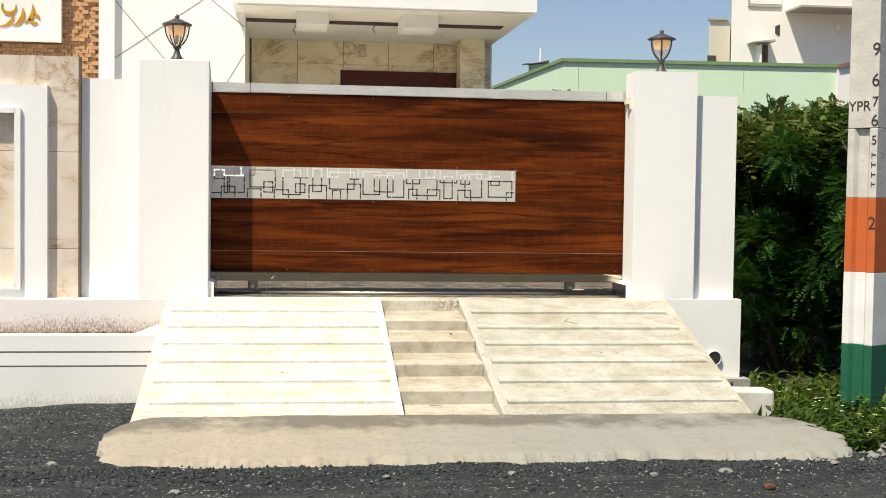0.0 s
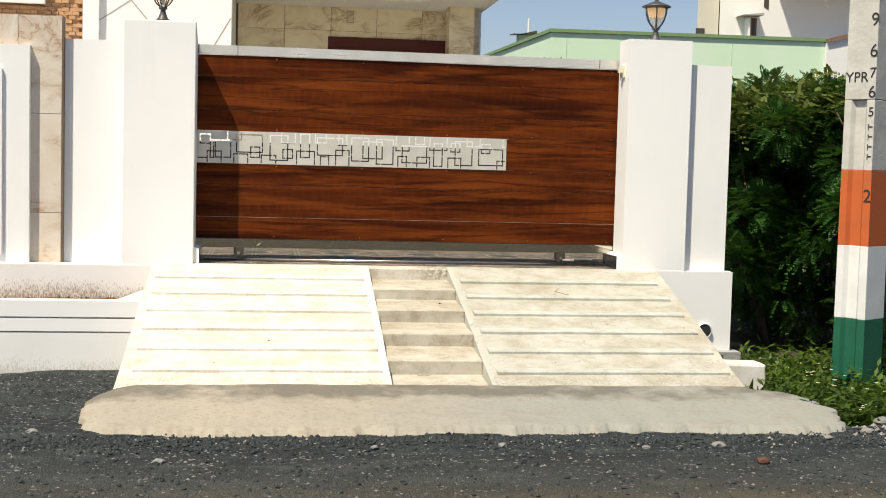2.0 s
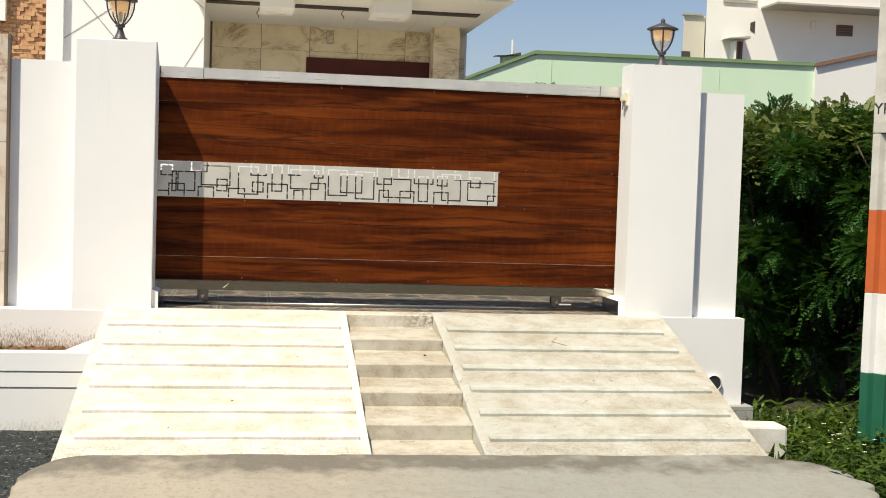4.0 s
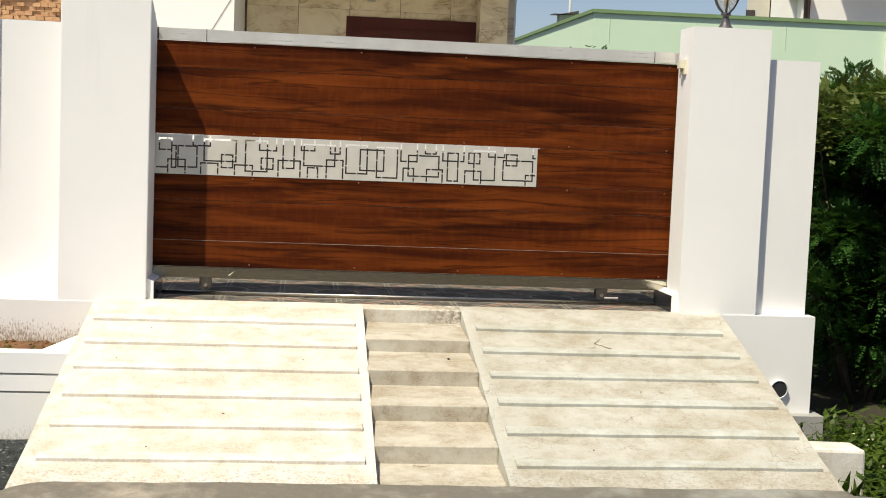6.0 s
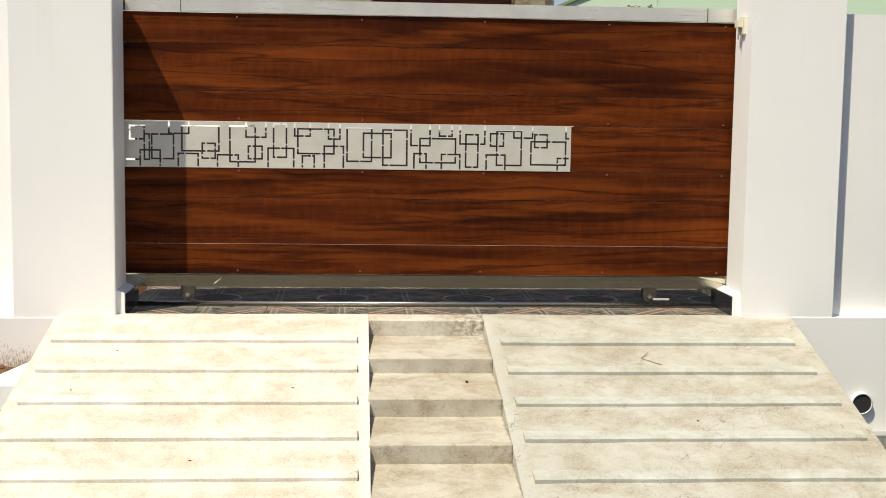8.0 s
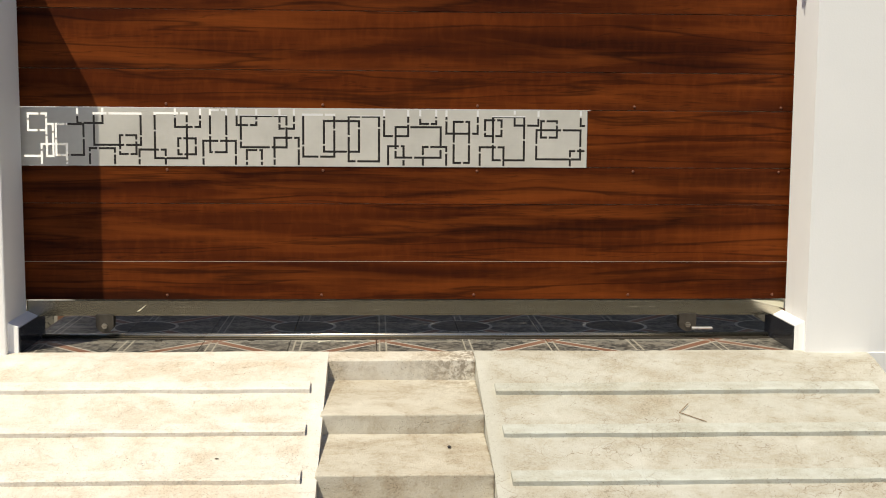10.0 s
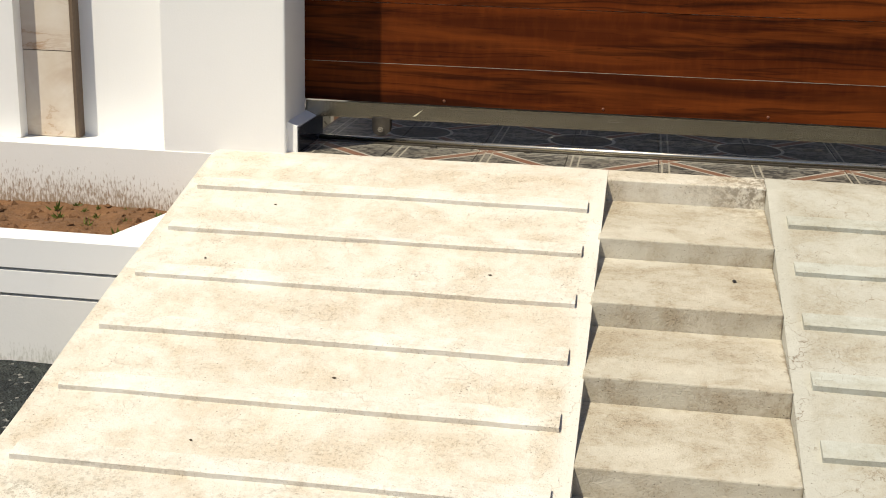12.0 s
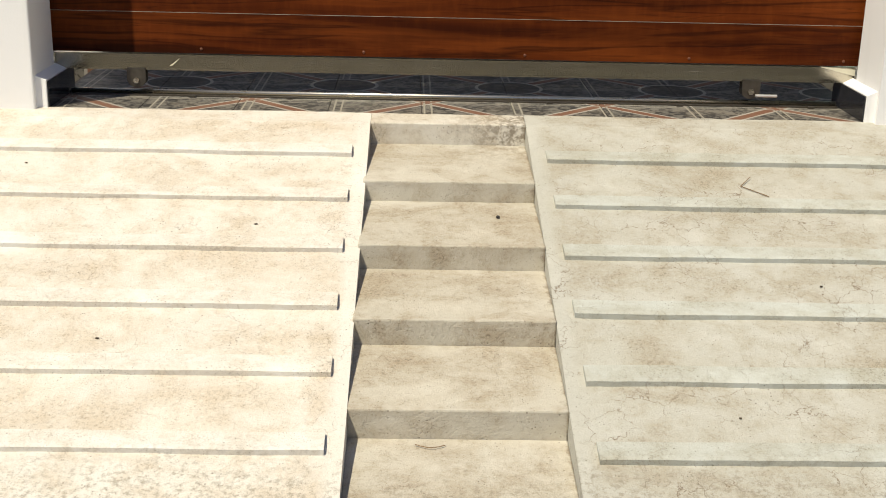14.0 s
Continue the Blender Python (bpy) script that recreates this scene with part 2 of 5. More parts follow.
def patterned_tile():
    """Dark floor tile with black roundels, terracotta diagonals and pale borders, 0.8 m repeat."""
    n = Net("patterned_floor_tile")
    P = 0.80

    def cell(i, off):
        v = n.sum("ADD", n.sum("DIVIDE", n.axis(i), P), off)
        return n.sum("SUBTRACT", n.sum("FRACT", n.sum("ADD", v, 100.0)), 0.5)
    u, v = cell(0, -0.1125), cell(1, 0.075)
    r = n.sum("SQRT", n.sum("ADD", n.sum("MULTIPLY", u, u), n.sum("MULTIPLY", v, v)))
    d1 = n.sum("ABSOLUTE", n.sum("SUBTRACT", n.sum("ABSOLUTE", u), n.sum("ABSOLUTE", v)))
    cross = n.sum("MINIMUM", n.sum("ABSOLUTE", u), n.sum("ABSOLUTE", v))
    edge = n.sum("MINIMUM", n.sum("SUBTRACT", 0.5, n.sum("ABSOLUTE", u)), n.sum("SUBTRACT", 0.5, n.sum("ABSOLUTE", v)))
    weave = n.noise(1.0, 3, 0.6, n.scaled(24, 24, 24), 1.2)
    c = n.mix(n.band(weave, 0.46, 0.54), (0.036, 0.034, 0.032), (0.155, 0.145, 0.125))
    c = n.mix(n.band(d1, 0.060, 0.066, 1, 0), c, (0.36, 0.34, 0.30))
    c = n.mix(n.band(d1, 0.038, 0.043, 1, 0), c, (0.175, 0.084, 0.052))
    c = n.mix(n.band(n.sum("ABSOLUTE", n.sum("SUBTRACT", edge, 0.02)), 0.004, 0.006, 1, 0), c, (0.30, 0.28, 0.23))
    c = n.mix(n.band(n.sum("ABSOLUTE", n.sum("SUBTRACT", cross, 0.02)), 0.004, 0.006, 1, 0), c, (0.30, 0.28, 0.23))
    c = n.mix(n.band(r, 0.205, 0.21, 1, 0), c, (0.38, 0.36, 0.31))
    c = n.mix(n.band(r, 0.185, 0.19, 1, 0), c, n.mix(n.band(weave, 0.4, 0.7), (0.020, 0.020, 0.022), (0.11, 0.10, 0.085)))
    dust = n.noise(9, 5)
    c = n.mix(n.band(dust, 0.45, 0.8, 0, 0.3), c, (0.26, 0.22, 0.17))
    return n.done(c, n.band(dust, 0.3, 0.7, 0.35, 0.6), weave, 0.05, 0.002, spec=0.2)


def asphalt_mat():
    n = Net("asphalt")
    broad, mid, grain = n.noise(0.55, 5), n.noise(5, 5), n.noise(70, 4, 0.7)
    smear = n.noise(1.0, 7, 0.68, n.scaled(1.1, 4.0, 4.0), 0.4)
    chip = n.voronoi(62, "F1", None, "Color")
    chipv = n.axis(0, chip)
    c = n.mix(n.band(grain, 0.3, 0.7), (0.0022, 0.0036, 0.0042), (0.0118, 0.0170, 0.0190))
    c = n.mix(n.band(chipv, 0.72, 0.92, 0, 0.8), c, (0.047, 0.060, 0.063))
    c = n.mix(n.band(chipv, 0.955, 0.97, 0, 0.9), c, (0.30, 0.29, 0.27))
    c = n.mix(n.sum("MULTIPLY", n.band(smear, 0.47, 0.64), n.band(grain, 0.3, 0.6, 0.45, 0.85)), c, (0.060, 0.074, 0.067))
    c = n.mix(n.band(n.sum("ADD", n.sum("MULTIPLY", broad, 0.6), n.sum("MULTIPLY", mid, 0.4)), 0.54, 0.7, 0, 0.35), c, (0.058, 0.060, 0.054))
    # trodden dust and brown earth along the middle of the road
    lane = n.sum("ADD", n.axis(1), n.sum("MULTIPLY", n.noise(1.0, 6, 0.65, n.scaled(1.2, 5, 5)), 0.9))
    c = n.mix(n.sum("MULTIPLY", n.band(lane, -4.2, -3.6, 0.6, 0), n.band(grain, 0.3, 0.6, 0.4, 1)), c, (0.056, 0.058, 0.050))
    c = n.mix(n.sum("MULTIPLY", n.band(lane, -4.75, -4.25, 0.75, 0), n.band(grain, 0.3, 0.6, 0.5, 1)), c, (0.125, 0.092, 0.042))
    h = n.sum("ADD", n.sum("MULTIPLY", grain, 0.6), n.sum("ADD", n.voronoi(95), n.sum("MULTIPLY", n.voronoi(38), 0.8)))
    return n.done(c, 0.85, h, 0.9, 0.02)


def mortar_mat():
    n = Net("raw_mortar")
    broad, mid, grain = n.noise(1.6, 5), n.noise(1.0, 6, 0.65, n.scaled(3, 9, 9), 0.5), n.noise(120, 4)
    wet = n.band(n.sum("ADD", n.axis(1), n.sum("MULTIPLY", n.noise(4.5, 6, 0.65), 0.55)), -2.74, -2.60)
    c = n.mix(n.band(broad, 0.3, 0.7), (0.37, 0.325, 0.255), (0.315, 0.285, 0.232))
    # greyer, darker tone towards larger x
    right_grey = n.band(n.sum("ADD", n.axis(0), n.sum("MULTIPLY", n.noise(1.2, 6, 0.6), 1.6)), 1.6, 3.2)
    c = n.mix(n.sum("MULTIPLY", right_grey, 0.9), c, (0.262, 0.268, 0.242))
    c = n.mix(n.band(mid, 0.5, 0.75, 0, 0.6), c, (0.25, 0.21, 0.155))
    c = n.mix(n.sum("MULTIPLY", n.sum("MULTIPLY", wet, n.band(n.noise(1.9, 5, 0.65), 0.36, 0.52)), 0.85), c, (0.115, 0.105, 0.085))
    c = n.mix(n.band(n.noise(26, 6, 0.72), 0.50, 0.66, 0, 0.5), c, (0.22, 0.18, 0.13))
    pit = n.sum("MULTIPLY", n.band(n.voronoi(26), 0.08, 0.2, 1, 0), n.band(n.noise(5, 4), 0.5, 0.6))
    c = n.mix(n.sum("MULTIPLY", pit, 0.6), c, (0.13, 0.10, 0.07))
    return n.done(c, 0.85, n.sum("ADD", mid, n.sum("MULTIPLY", n.noise(45, 6, 0.7), 0.8)), 0.5, 0.012)


def leaf_mat(name, a, b):
    n = Net(name)
    isl = n.t.nodes.new("ShaderNodeNewGeometry").outputs["Random Per Island"]
    patch = n.noise(1.7, 3)
    c = n.mix(n.sum("ADD", n.sum("MULTIPLY", isl, 0.5), n.sum("MULTIPLY", n.band(patch, 0.3, 0.7), 0.5)), a, b)
    mat = n.done(c, 0.5, None, spec=0.25)
    tr = n.t.nodes.new("ShaderNodeBsdfTranslucent")
    n.put(tr.inputs[0], n.mix(0.5, c, (0.10, 0.20, 0.02)))
    ms = n.t.nodes.new("ShaderNodeMixShader")
    ms.inputs[0].default_value = 0.25
    n.put(ms.inputs[1], n.bsdf.outputs[0])
    n.put(ms.inputs[2], tr.outputs[0])
    n.put(n.t.nodes["Material Output"].inputs[0], ms.outputs[0])
    return mat


def brick_mat():
    n = Net("terracotta_cladding")
    grain = n.noise(60, 4)
    c = n.mix(n.own(), (0.50, 0.28, 0.142), (0.60, 0.36, 0.19))
    c = n.mix(n.band(grain, 0.45, 0.75, 0, 0.4), c, (0.30, 0.14, 0.065))
    return n.done(c, 0.8, grain, 0.4, 0.004)


def glass_mat():
    n = Net("lamp_glass")
    n.done((0.9, 0.85, 0.8), n.band(n.noise(20, 3), 0.3, 0.7, 0.05, 0.2))
    clear = n.t.nodes.new("ShaderNodeBsdfTransparent")
    clear.inputs[0].default_value = (0.95, 0.92, 0.86, 1)
    ms = n.t.nodes.new("ShaderNodeMixShader")
    ms.inputs[0].default_value = 0.13
    n.put(ms.inputs[1], clear.outputs[0])
    n.put(ms.inputs[2], n.bsdf.outputs[0])
    n.put(n.t.nodes["Material Output"].inputs[0], ms.outputs[0])
    return n.mat



def lamp_lens():
    n = Net("amber_lamp_lens")
    n.bsdf.inputs["Emission Color"].default_value = (1.0, 0.62, 0.32, 1)
    n.bsdf.inputs["Emission Strength"].default_value = 0.32
    return n.done((0.85, 0.56, 0.32), 0.4)


M = {
    "white": white_paint(),
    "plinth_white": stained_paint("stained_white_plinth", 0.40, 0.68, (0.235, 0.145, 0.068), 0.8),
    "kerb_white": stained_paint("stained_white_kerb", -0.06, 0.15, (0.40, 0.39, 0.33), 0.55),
    "ramp_a": ramp_cement("whitewashed_cement", (0.68, 0.65, 0.585), (0.64, 0.60, 0.53), (0.53, 0.435, 0.315), 0.35, 0.0, (1.40, 1.36)),
    # besides its wear, darker and greyer to paint in the view's dimmer right side
    "ramp_b": ramp_cement("weathered_dim_whitewash", (0.475, 0.468, 0.418), (0.435, 0.425, 0.368), (0.335, 0.285, 0.20), 0.85, 0.0, (2.13, 2.19)),
    "rib_a": ramp_cement("clean_whitewash_rib", (0.72, 0.70, 0.65), (0.68, 0.655, 0.60), (0.58, 0.50, 0.39), 0.2),
    # right ribs carry the same dimming in their colour
    "rib_b": ramp_cement("worn_dim_whitewash_rib", (0.50, 0.52, 0.48), (0.46, 0.47, 0.425), (0.36, 0.335, 0.255), 0.5),
    "landing": ramp_cement("whitewashed_landing", (0.63, 0.60, 0.53), (0.58, 0.545, 0.47), (0.45, 0.37, 0.26), 0.3, 0.7),
    "step": ramp_cement("bare_step_cement", (0.525, 0.495, 0.42), (0.465, 0.43, 0.35), (0.32, 0.25, 0.16), 0.25, 0.7),
    "wood": gate_wood(),
    "marble": marble("beige_marble", (0.62, 0.53, 0.42), (0.70, 0.64, 0.56), (0.36, 0.20, 0.10)),
    "house_marble": marble("honey_marble", (0.82, 0.73, 0.53), (0.76, 0.66, 0.46), (0.34, 0.21, 0.09)),
    "grout": plain("brown_grout", (0.16, 0.11, 0.07), (0.10, 0.07, 0.05)),
    "steel": steel("polished_steel", (0.62, 0.58, 0.50), 0.26),
    # one steel in two tints, with dark olive and bright reflections coloured in
    "tube": steel("olive_reflection_steel", (0.50, 0.46, 0.37), 0.17),
    "chrome": steel("bright_reflection_steel", (0.86, 0.82, 0.74), 0.30, metal=0.6),
    "plate": steel("brushed_steel_sheet", (0.69, 0.665, 0.595), 0.5, metal=0.45),
    "roller": plain("worn_roller_metal", (0.17, 0.15, 0.12), (0.09, 0.075, 0.06), 20, 0.45, 90, metal=0.8),
    "screw": plain("brass_screw", (0.20, 0.08, 0.04), (0.14, 0.05, 0.03), 20, 0.5, metal=0.3),
    "tile": patterned_tile(),
    "granite": plain("black_granite", (0.012, 0.012, 0.014), (0.035, 0.035, 0.04), 30, 0.15, 200, 0.05),
    "asphalt": asphalt_mat(),
    "mortar": mortar_mat(),
    "stone": plain("crushed_stone", (0.004, 0.006, 0.0072), (0.040, 0.049, 0.052), 30, 0.85, 90),
    "pale_stone": plain("pale_stone", (0.11, 0.11, 0.105), (0.28, 0.27, 0.245), 15, 0.85, 90),
    "soil": plain("red_soil", (0.20, 0.095, 0.038), (0.085, 0.042, 0.018), 9, 0.95, 60, 0.8, 0.015),
    "earth": plain("dark_earth", (0.040, 0.032, 0.020), (0.020, 0.020, 0.012), 2, 0.95, 40, 0.6, 0.02),
    "concrete": plain("grey_concrete", (0.36, 0.36, 0.35), (0.28, 0.28, 0.27), 4, 0.85, 80, 0.4, 0.006),
    "yard": plain("cream_bounce_floor", (0.72, 0.67, 0.57), (0.64, 0.59, 0.50), 2, 0.6),
    "slot_front": plain("slot_dark_front", (0.010, 0.009, 0.008), (0.022, 0.019, 0.016), 5, 0.5),
    "opposite": plain("olive_plaster", (0.20, 0.19, 0.13), (0.13, 0.14, 0.09), 0.5, 0.9),
    "pole": plain("pole_concrete", (0.56, 0.55, 0.51), (0.40, 0.39, 0.35), 7, 0.85, 30, 0.6, 0.006),
    "pole_white": plain("pole_white_paint", (0.74, 0.74, 0.73), (0.62, 0.62, 0.60), 6, 0.7, 60, 0.4, 0.006),
    "pole_orange": plain("pole_orange_paint", (0.53, 0.108, 0.020), (0.42, 0.095, 0.024), 5, 0.65, 60, 0.4, 0.006),
    "pole_green": plain("pole_green_paint", (0.008, 0.115, 0.060), (0.006, 0.085, 0.045), 5, 0.6, 60, 0.4, 0.006),
    "ink": plain("black_lettering", (0.02, 0.018, 0.018), (0.035, 0.03, 0.03), 20, 0.8),
    "lamp": plain("grey_lamp_metal", (0.045, 0.043, 0.05), (0.075, 0.07, 0.075), 20, 0.45, 200, 0.1),
    "lens": lamp_lens(),
    "glass": glass_mat(),
    "pipe": plain("white_pvc", (0.72, 0.73, 0.74), (0.66, 0.67, 0.68), 8, 0.4),
    "bore_dark": plain("pipe_bore_shade", (0.03, 0.03, 0.035), (0.015, 0.015, 0.018), 8, 0.7),
    "cream": plain("cream_latch", (0.72, 0.68, 0.52), (0.62, 0.58, 0.45), 8, 0.5),
    "soffit": plain("soffit_plaster", (0.82, 0.80, 0.75), (0.77, 0.75, 0.70), 2, 0.8),
    "brick_bed": plain("cladding_bed", (0.42, 0.22, 0.11), (0.34, 0.18, 0.09), 9, 0.9),
    "dark": plain("slot_shade", (0.06, 0.045, 0.035), (0.04, 0.03, 0.025), 4, 0.7),
    "lintel": plain("dark_red_wood", (0.090, 0.016, 0.010), (0.065, 0.011, 0.008), 3, 0.75),
    "brick": brick_mat(),
    "gold": plain("gold_ornament", (0.72, 0.36, 0.03), (0.55, 0.25, 0.02), 8, 0.35, metal=0.3),
    "groove": plain("wall_groove", (0.40, 0.38, 0.34), (0.34, 0.32, 0.29), 4, 0.8),
    "green_wall": plain("pale_green_paint", (0.58, 0.76, 0.55), (0.64, 0.80, 0.61), 0.6, 0.8, 8),
    "green_stain": plain("damp_green_stain", (0.44, 0.58, 0.41), (0.52, 0.66, 0.49), 0.8, 0.8),
    "green_trim": plain("green_coping", (0.20, 0.31, 0.14), (0.16, 0.26, 0.12), 0.8, 0.8),
    "far_white": plain("far_white_plaster", (0.82, 0.81, 0.78), (0.77, 0.76, 0.73), 0.5, 0.8, 8),
    "far_cream": plain("far_cream_plaster", (0.60, 0.56, 0.48), (0.54, 0.50, 0.43), 0.5, 0.8, 8),
    "far_dark": plain("far_window", (0.05, 0.045, 0.045), (0.08, 0.065, 0.05), 1.5, 0.4),
    "brown": plain("brown_coping", (0.26, 0.14, 0.09), (0.20, 0.11, 0.07), 1, 0.8),
    "bark": plain("bark", (0.10, 0.075, 0.05), (0.06, 0.045, 0.03), 12, 0.9, 80, 0.8, 0.01),
    "leaf": leaf_mat("feathery_leaf", (0.022, 0.075, 0.014), (0.058, 0.150, 0.028)),
    "leaf_top": leaf_mat("creeper_leaf", (0.050, 0.086, 0.016), (0.165, 0.180, 0.046)),
    "weed": leaf_mat("weed_leaf", (0.007, 0.028, 0.004), (0.105, 0.160, 0.021)),
    "petal": plain("pale_petal", (0.75, 0.72, 0.55), (0.68, 0.62, 0.42), 9, 0.7),
    "rust": plain("rusty_wire", (0.30, 0.11, 0.06), (0.22, 0.08, 0.05), 9, 0.7),
    "twig": plain("dry_twig", (0.22, 0.14, 0.07), (0.16, 0.10, 0.05), 20, 0.9),
    "red_brick": plain("brick_shard", (0.125, 0.05, 0.026), (0.085, 0.036, 0.022), 20, 0.9, 80, 0.5),
}

# ---- builders ----
ORIGIN = {}


def thing(name, at, label="", category="", group="", kind=""):
    ob = new(name)
    ob.location = at
    ob.empty_display_size = 0.1
    ORIGIN[ob] = Vector(at)
    return tagged(ob, label, category, group, kind)


def part(name, bm, material, parent=None, label="", bevel=0.0, smooth=False, kind="", category=""):
    """Links a bmesh in world coordinates as one mesh object, under parent if there is one."""
    if bevel:
        edges = [e for e in bm.edges if len(e.link_faces) == 2 and e.calc_face_angle(0) > 0.6]
        bmesh.ops.bevel(bm, geom=edges, offset=bevel, segments=2, affect="EDGES", profile=0.5, clamp_overlap=True)
    if parent is not None:
        bm.transform(Matrix.Translation(-ORIGIN[parent]))
    me = bpy.data.meshes.new(name)
    bm.normal_update()
    bm.to_mesh(me)
    bm.free()
    for m in material if isinstance(material, (list, tuple)) else [material]:
        me.materials.append(m)
    if smooth:
        for p in me.polygons:
            p.use_smooth = True
    ob = new(name, me)
    if parent is not None:
        ob.parent = parent
        ORIGIN[ob] = ORIGIN[parent]
    else:
        ORIGIN[ob] = Vector((0, 0, 0))
    return tagged(ob, label, category, "", kind)


def piece(name, me, at, parent, material=None, rot=None):
    """A repeat of a shared mesh at a world place, under parent."""
    ob = new(name, me)
    ob.parent = parent
    ob.location = Vector(at) - ORIGIN[parent]
    if rot is not None:
        ob.rotation_euler = rot
    return ob


def box(x0, x1, y0, y1, z0, z1, bm=None):
    bm = bm or bmesh.new()
    v = [bm.verts.new((x, y, z)) for z in (z0, z1) for y in (y0, y1) for x in (x0, x1)]
    for q in ((0, 2, 3, 1), (4, 5, 7, 6), (0, 1, 5, 4), (2, 6, 7, 3), (0, 4, 6, 2), (1, 3, 7, 5)):
        bm.faces.new([v[i] for i in q])
    return bm


def hull(bottom, top, bm=None):
    """A solid between two rings of the same number of points."""
    bm = bm or bmesh.new()
    a, b = [bm.verts.new(p) for p in bottom], [bm.verts.new(p) for p in top]
    bm.faces.new(a[::-1])
    bm.faces.new(b)
    for i in range(len(a)):
        j = (i + 1) % len(a)
        bm.faces.new((a[i], a[j], b[j], b[i]))
    bmesh.ops.recalc_face_normals(bm, faces=bm.faces)
    return bm


def lathe(profile, at, seg=20, bm=None):
    """Turns (radius, height) pairs round the upright axis at a place."""
    bm = bm or bmesh.new()
    rings = []
    for r, z in profile:
        rings.append([bm.verts.new((at[0] + r * math.cos(2 * math.pi * i / seg), at[1] + r * math.sin(2 * math.pi * i / seg), at[2] + z)) for i in range(seg)])
    for a, b in zip(rings, rings[1:]):
        for i in range(seg):
            j = (i + 1) % seg
            bm.faces.new((a[i], a[j], b[j], b[i]))
    bm.faces.new(rings[0][::-1])
    bm.faces.new(rings[-1])
    return bm


def rod(a, b, r, bm=None, seg=8, r2=None):
    """A round bar from a to b."""
    bm = bm or bmesh.new()
    a, b = Vector(a), Vector(b)
    q = (b - a).to_track_quat("Z", "Y").to_matrix()
    ends = []
    for p, rr in ((a, r), (b, r if r2 is None else r2)):
        ends.append([bm.verts.new(p + q @ Vector((rr * math.cos(2 * math.pi * i / seg), rr * math.sin(2 * math.pi * i / seg), 0))) for i in range(seg)])
    for i in range(seg):
        j = (i + 1) % seg
        bm.faces.new((ends[0][i], ends[0][j], ends[1][j], ends[1][i]))
    bm.faces.new(ends[0][::-1])
    bm.faces.new(ends[1])
    return bm


def words(text, size, m, material, parent, name="lettering", depth=0.001):
    """Flat letters in the built-in font as a mesh; m places them, x along the line, y up."""
    cu = bpy.data.curves.new(name, "FONT")
    cu.body, cu.size, cu.extrude = text, size, depth
    cu.align_x, cu.align_y = "CENTER", "CENTER"
    tmp = bpy.data.objects.new("tmp", cu)
    me = bpy.data.meshes.new_from_object(tmp)
    bpy.data.objects.remove(tmp)
    me.transform(Matrix.Translation(-ORIGIN[parent]) @ m)
    me.materials.clear()
    me.materials.append(material)
    ob = new(name, me)
    ob.parent = parent
    ORIGIN[ob] = ORIGIN[parent]
    return ob


def smooth01(v):
    v = max(0.0, min(1.0, v))
    return v * v * (3 - 2 * v)


# ---- ground and road ----
FLOOR = 0.725
# unseen wall behind the camera, added for the steel's reflections and bounce
part("wall_opposite", box(-60, 60, -28.5, -28, -0.2, 2.6), M["opposite"], None, "unseen olive wall behind the camera, added for reflections", kind="structure", category="wall")
part("ground", box(-900, 900, -900, 900, -0.6, -0.14), M["earth"], None, "dark bare earth plain around the houses", kind="structure", category="ground")


def road_height(x, y):
    far = smooth01((y + 3.35 + 0.25 * noise.noise((x * 1.3, 0, 3)) + 0.35 * smooth01((x - 4.2) / 1.5)) / 0.5) * smooth01((x - 3.9) / 0.3)
    bumps = 0.012 * noise.noise((x * 2.1, y * 2.1, 0)) + 0.006 * noise.noise((x * 9, y * 9, 4))
    left = -0.05 * smooth01((-0.6 - x) / 1.2) * smooth01((y + 3.2) / 1.6)
    return bumps + left - 0.25 * far - 0.012


bm = bmesh.new()
xs = list(np.concatenate([np.linspace(-60, -3, 30)[:-1], np.linspace(-3, 7, 150), np.linspace(7, 60, 30)[1:]]))
ys = list(np.concatenate([np.linspace(-26, -7, 20)[:-1], np.linspace(-7, -0.9, 100)]))
grid = [[bm.verts.new((x, y, road_height(x, y))) for x in xs] for y in ys]
for r0, r1 in zip(grid, grid[1:]):
    for i in range(len(xs) - 1):
        bm.faces.new((r0[i], r0[i + 1], r1[i + 1], r1[i]))
part("road", bm, M["asphalt"], None, "worn black asphalt road with loose chippings", smooth=True, kind="structure", category="road")

# ---- yard floor, ramp and steps ----
part("floor", box(-6, 4.62, 0.885, 3.2, 0.2, FLOOR), M["tile"], None, "dark patterned tile yard behind the gate", kind="structure", category="floor")
# hidden behind the gate; its pale tone is added bounce for the porch
part("floor", box(-6, 4.62, 3.2, 11, 0.2, FLOOR - 0.003), M["yard"], None, "unseen cream yard floor, kept pale to bounce light into the porch", kind="structure", category="floor")
tiled = part("floor", box(-0.01, 3.67, -0.345, 0.885, 0.3, FLOOR - 0.01), M["grout"], None, "patterned tile floor under the sliding gate", kind="structure", category="floor")

PROFILE = [(-0.33, 0.728), (-0.47, 0.714), (-0.97, 0.580), (-1.43, 0.460), (-1.85, 0.342), (-2.26, 0.218), (-2.75, 0.095), (-2.98, 0.035)]


def ramp_z(y):
    return float(np.interp(-y, [-p[0] for p in PROFILE], [p[1] for p in PROFILE]))


def left_edge(y):
    return -0.318 - 0.018 * (-y - 0.37)


def right_edge(y):
    return 3.938 - 0.031 * (-y - 0.37)


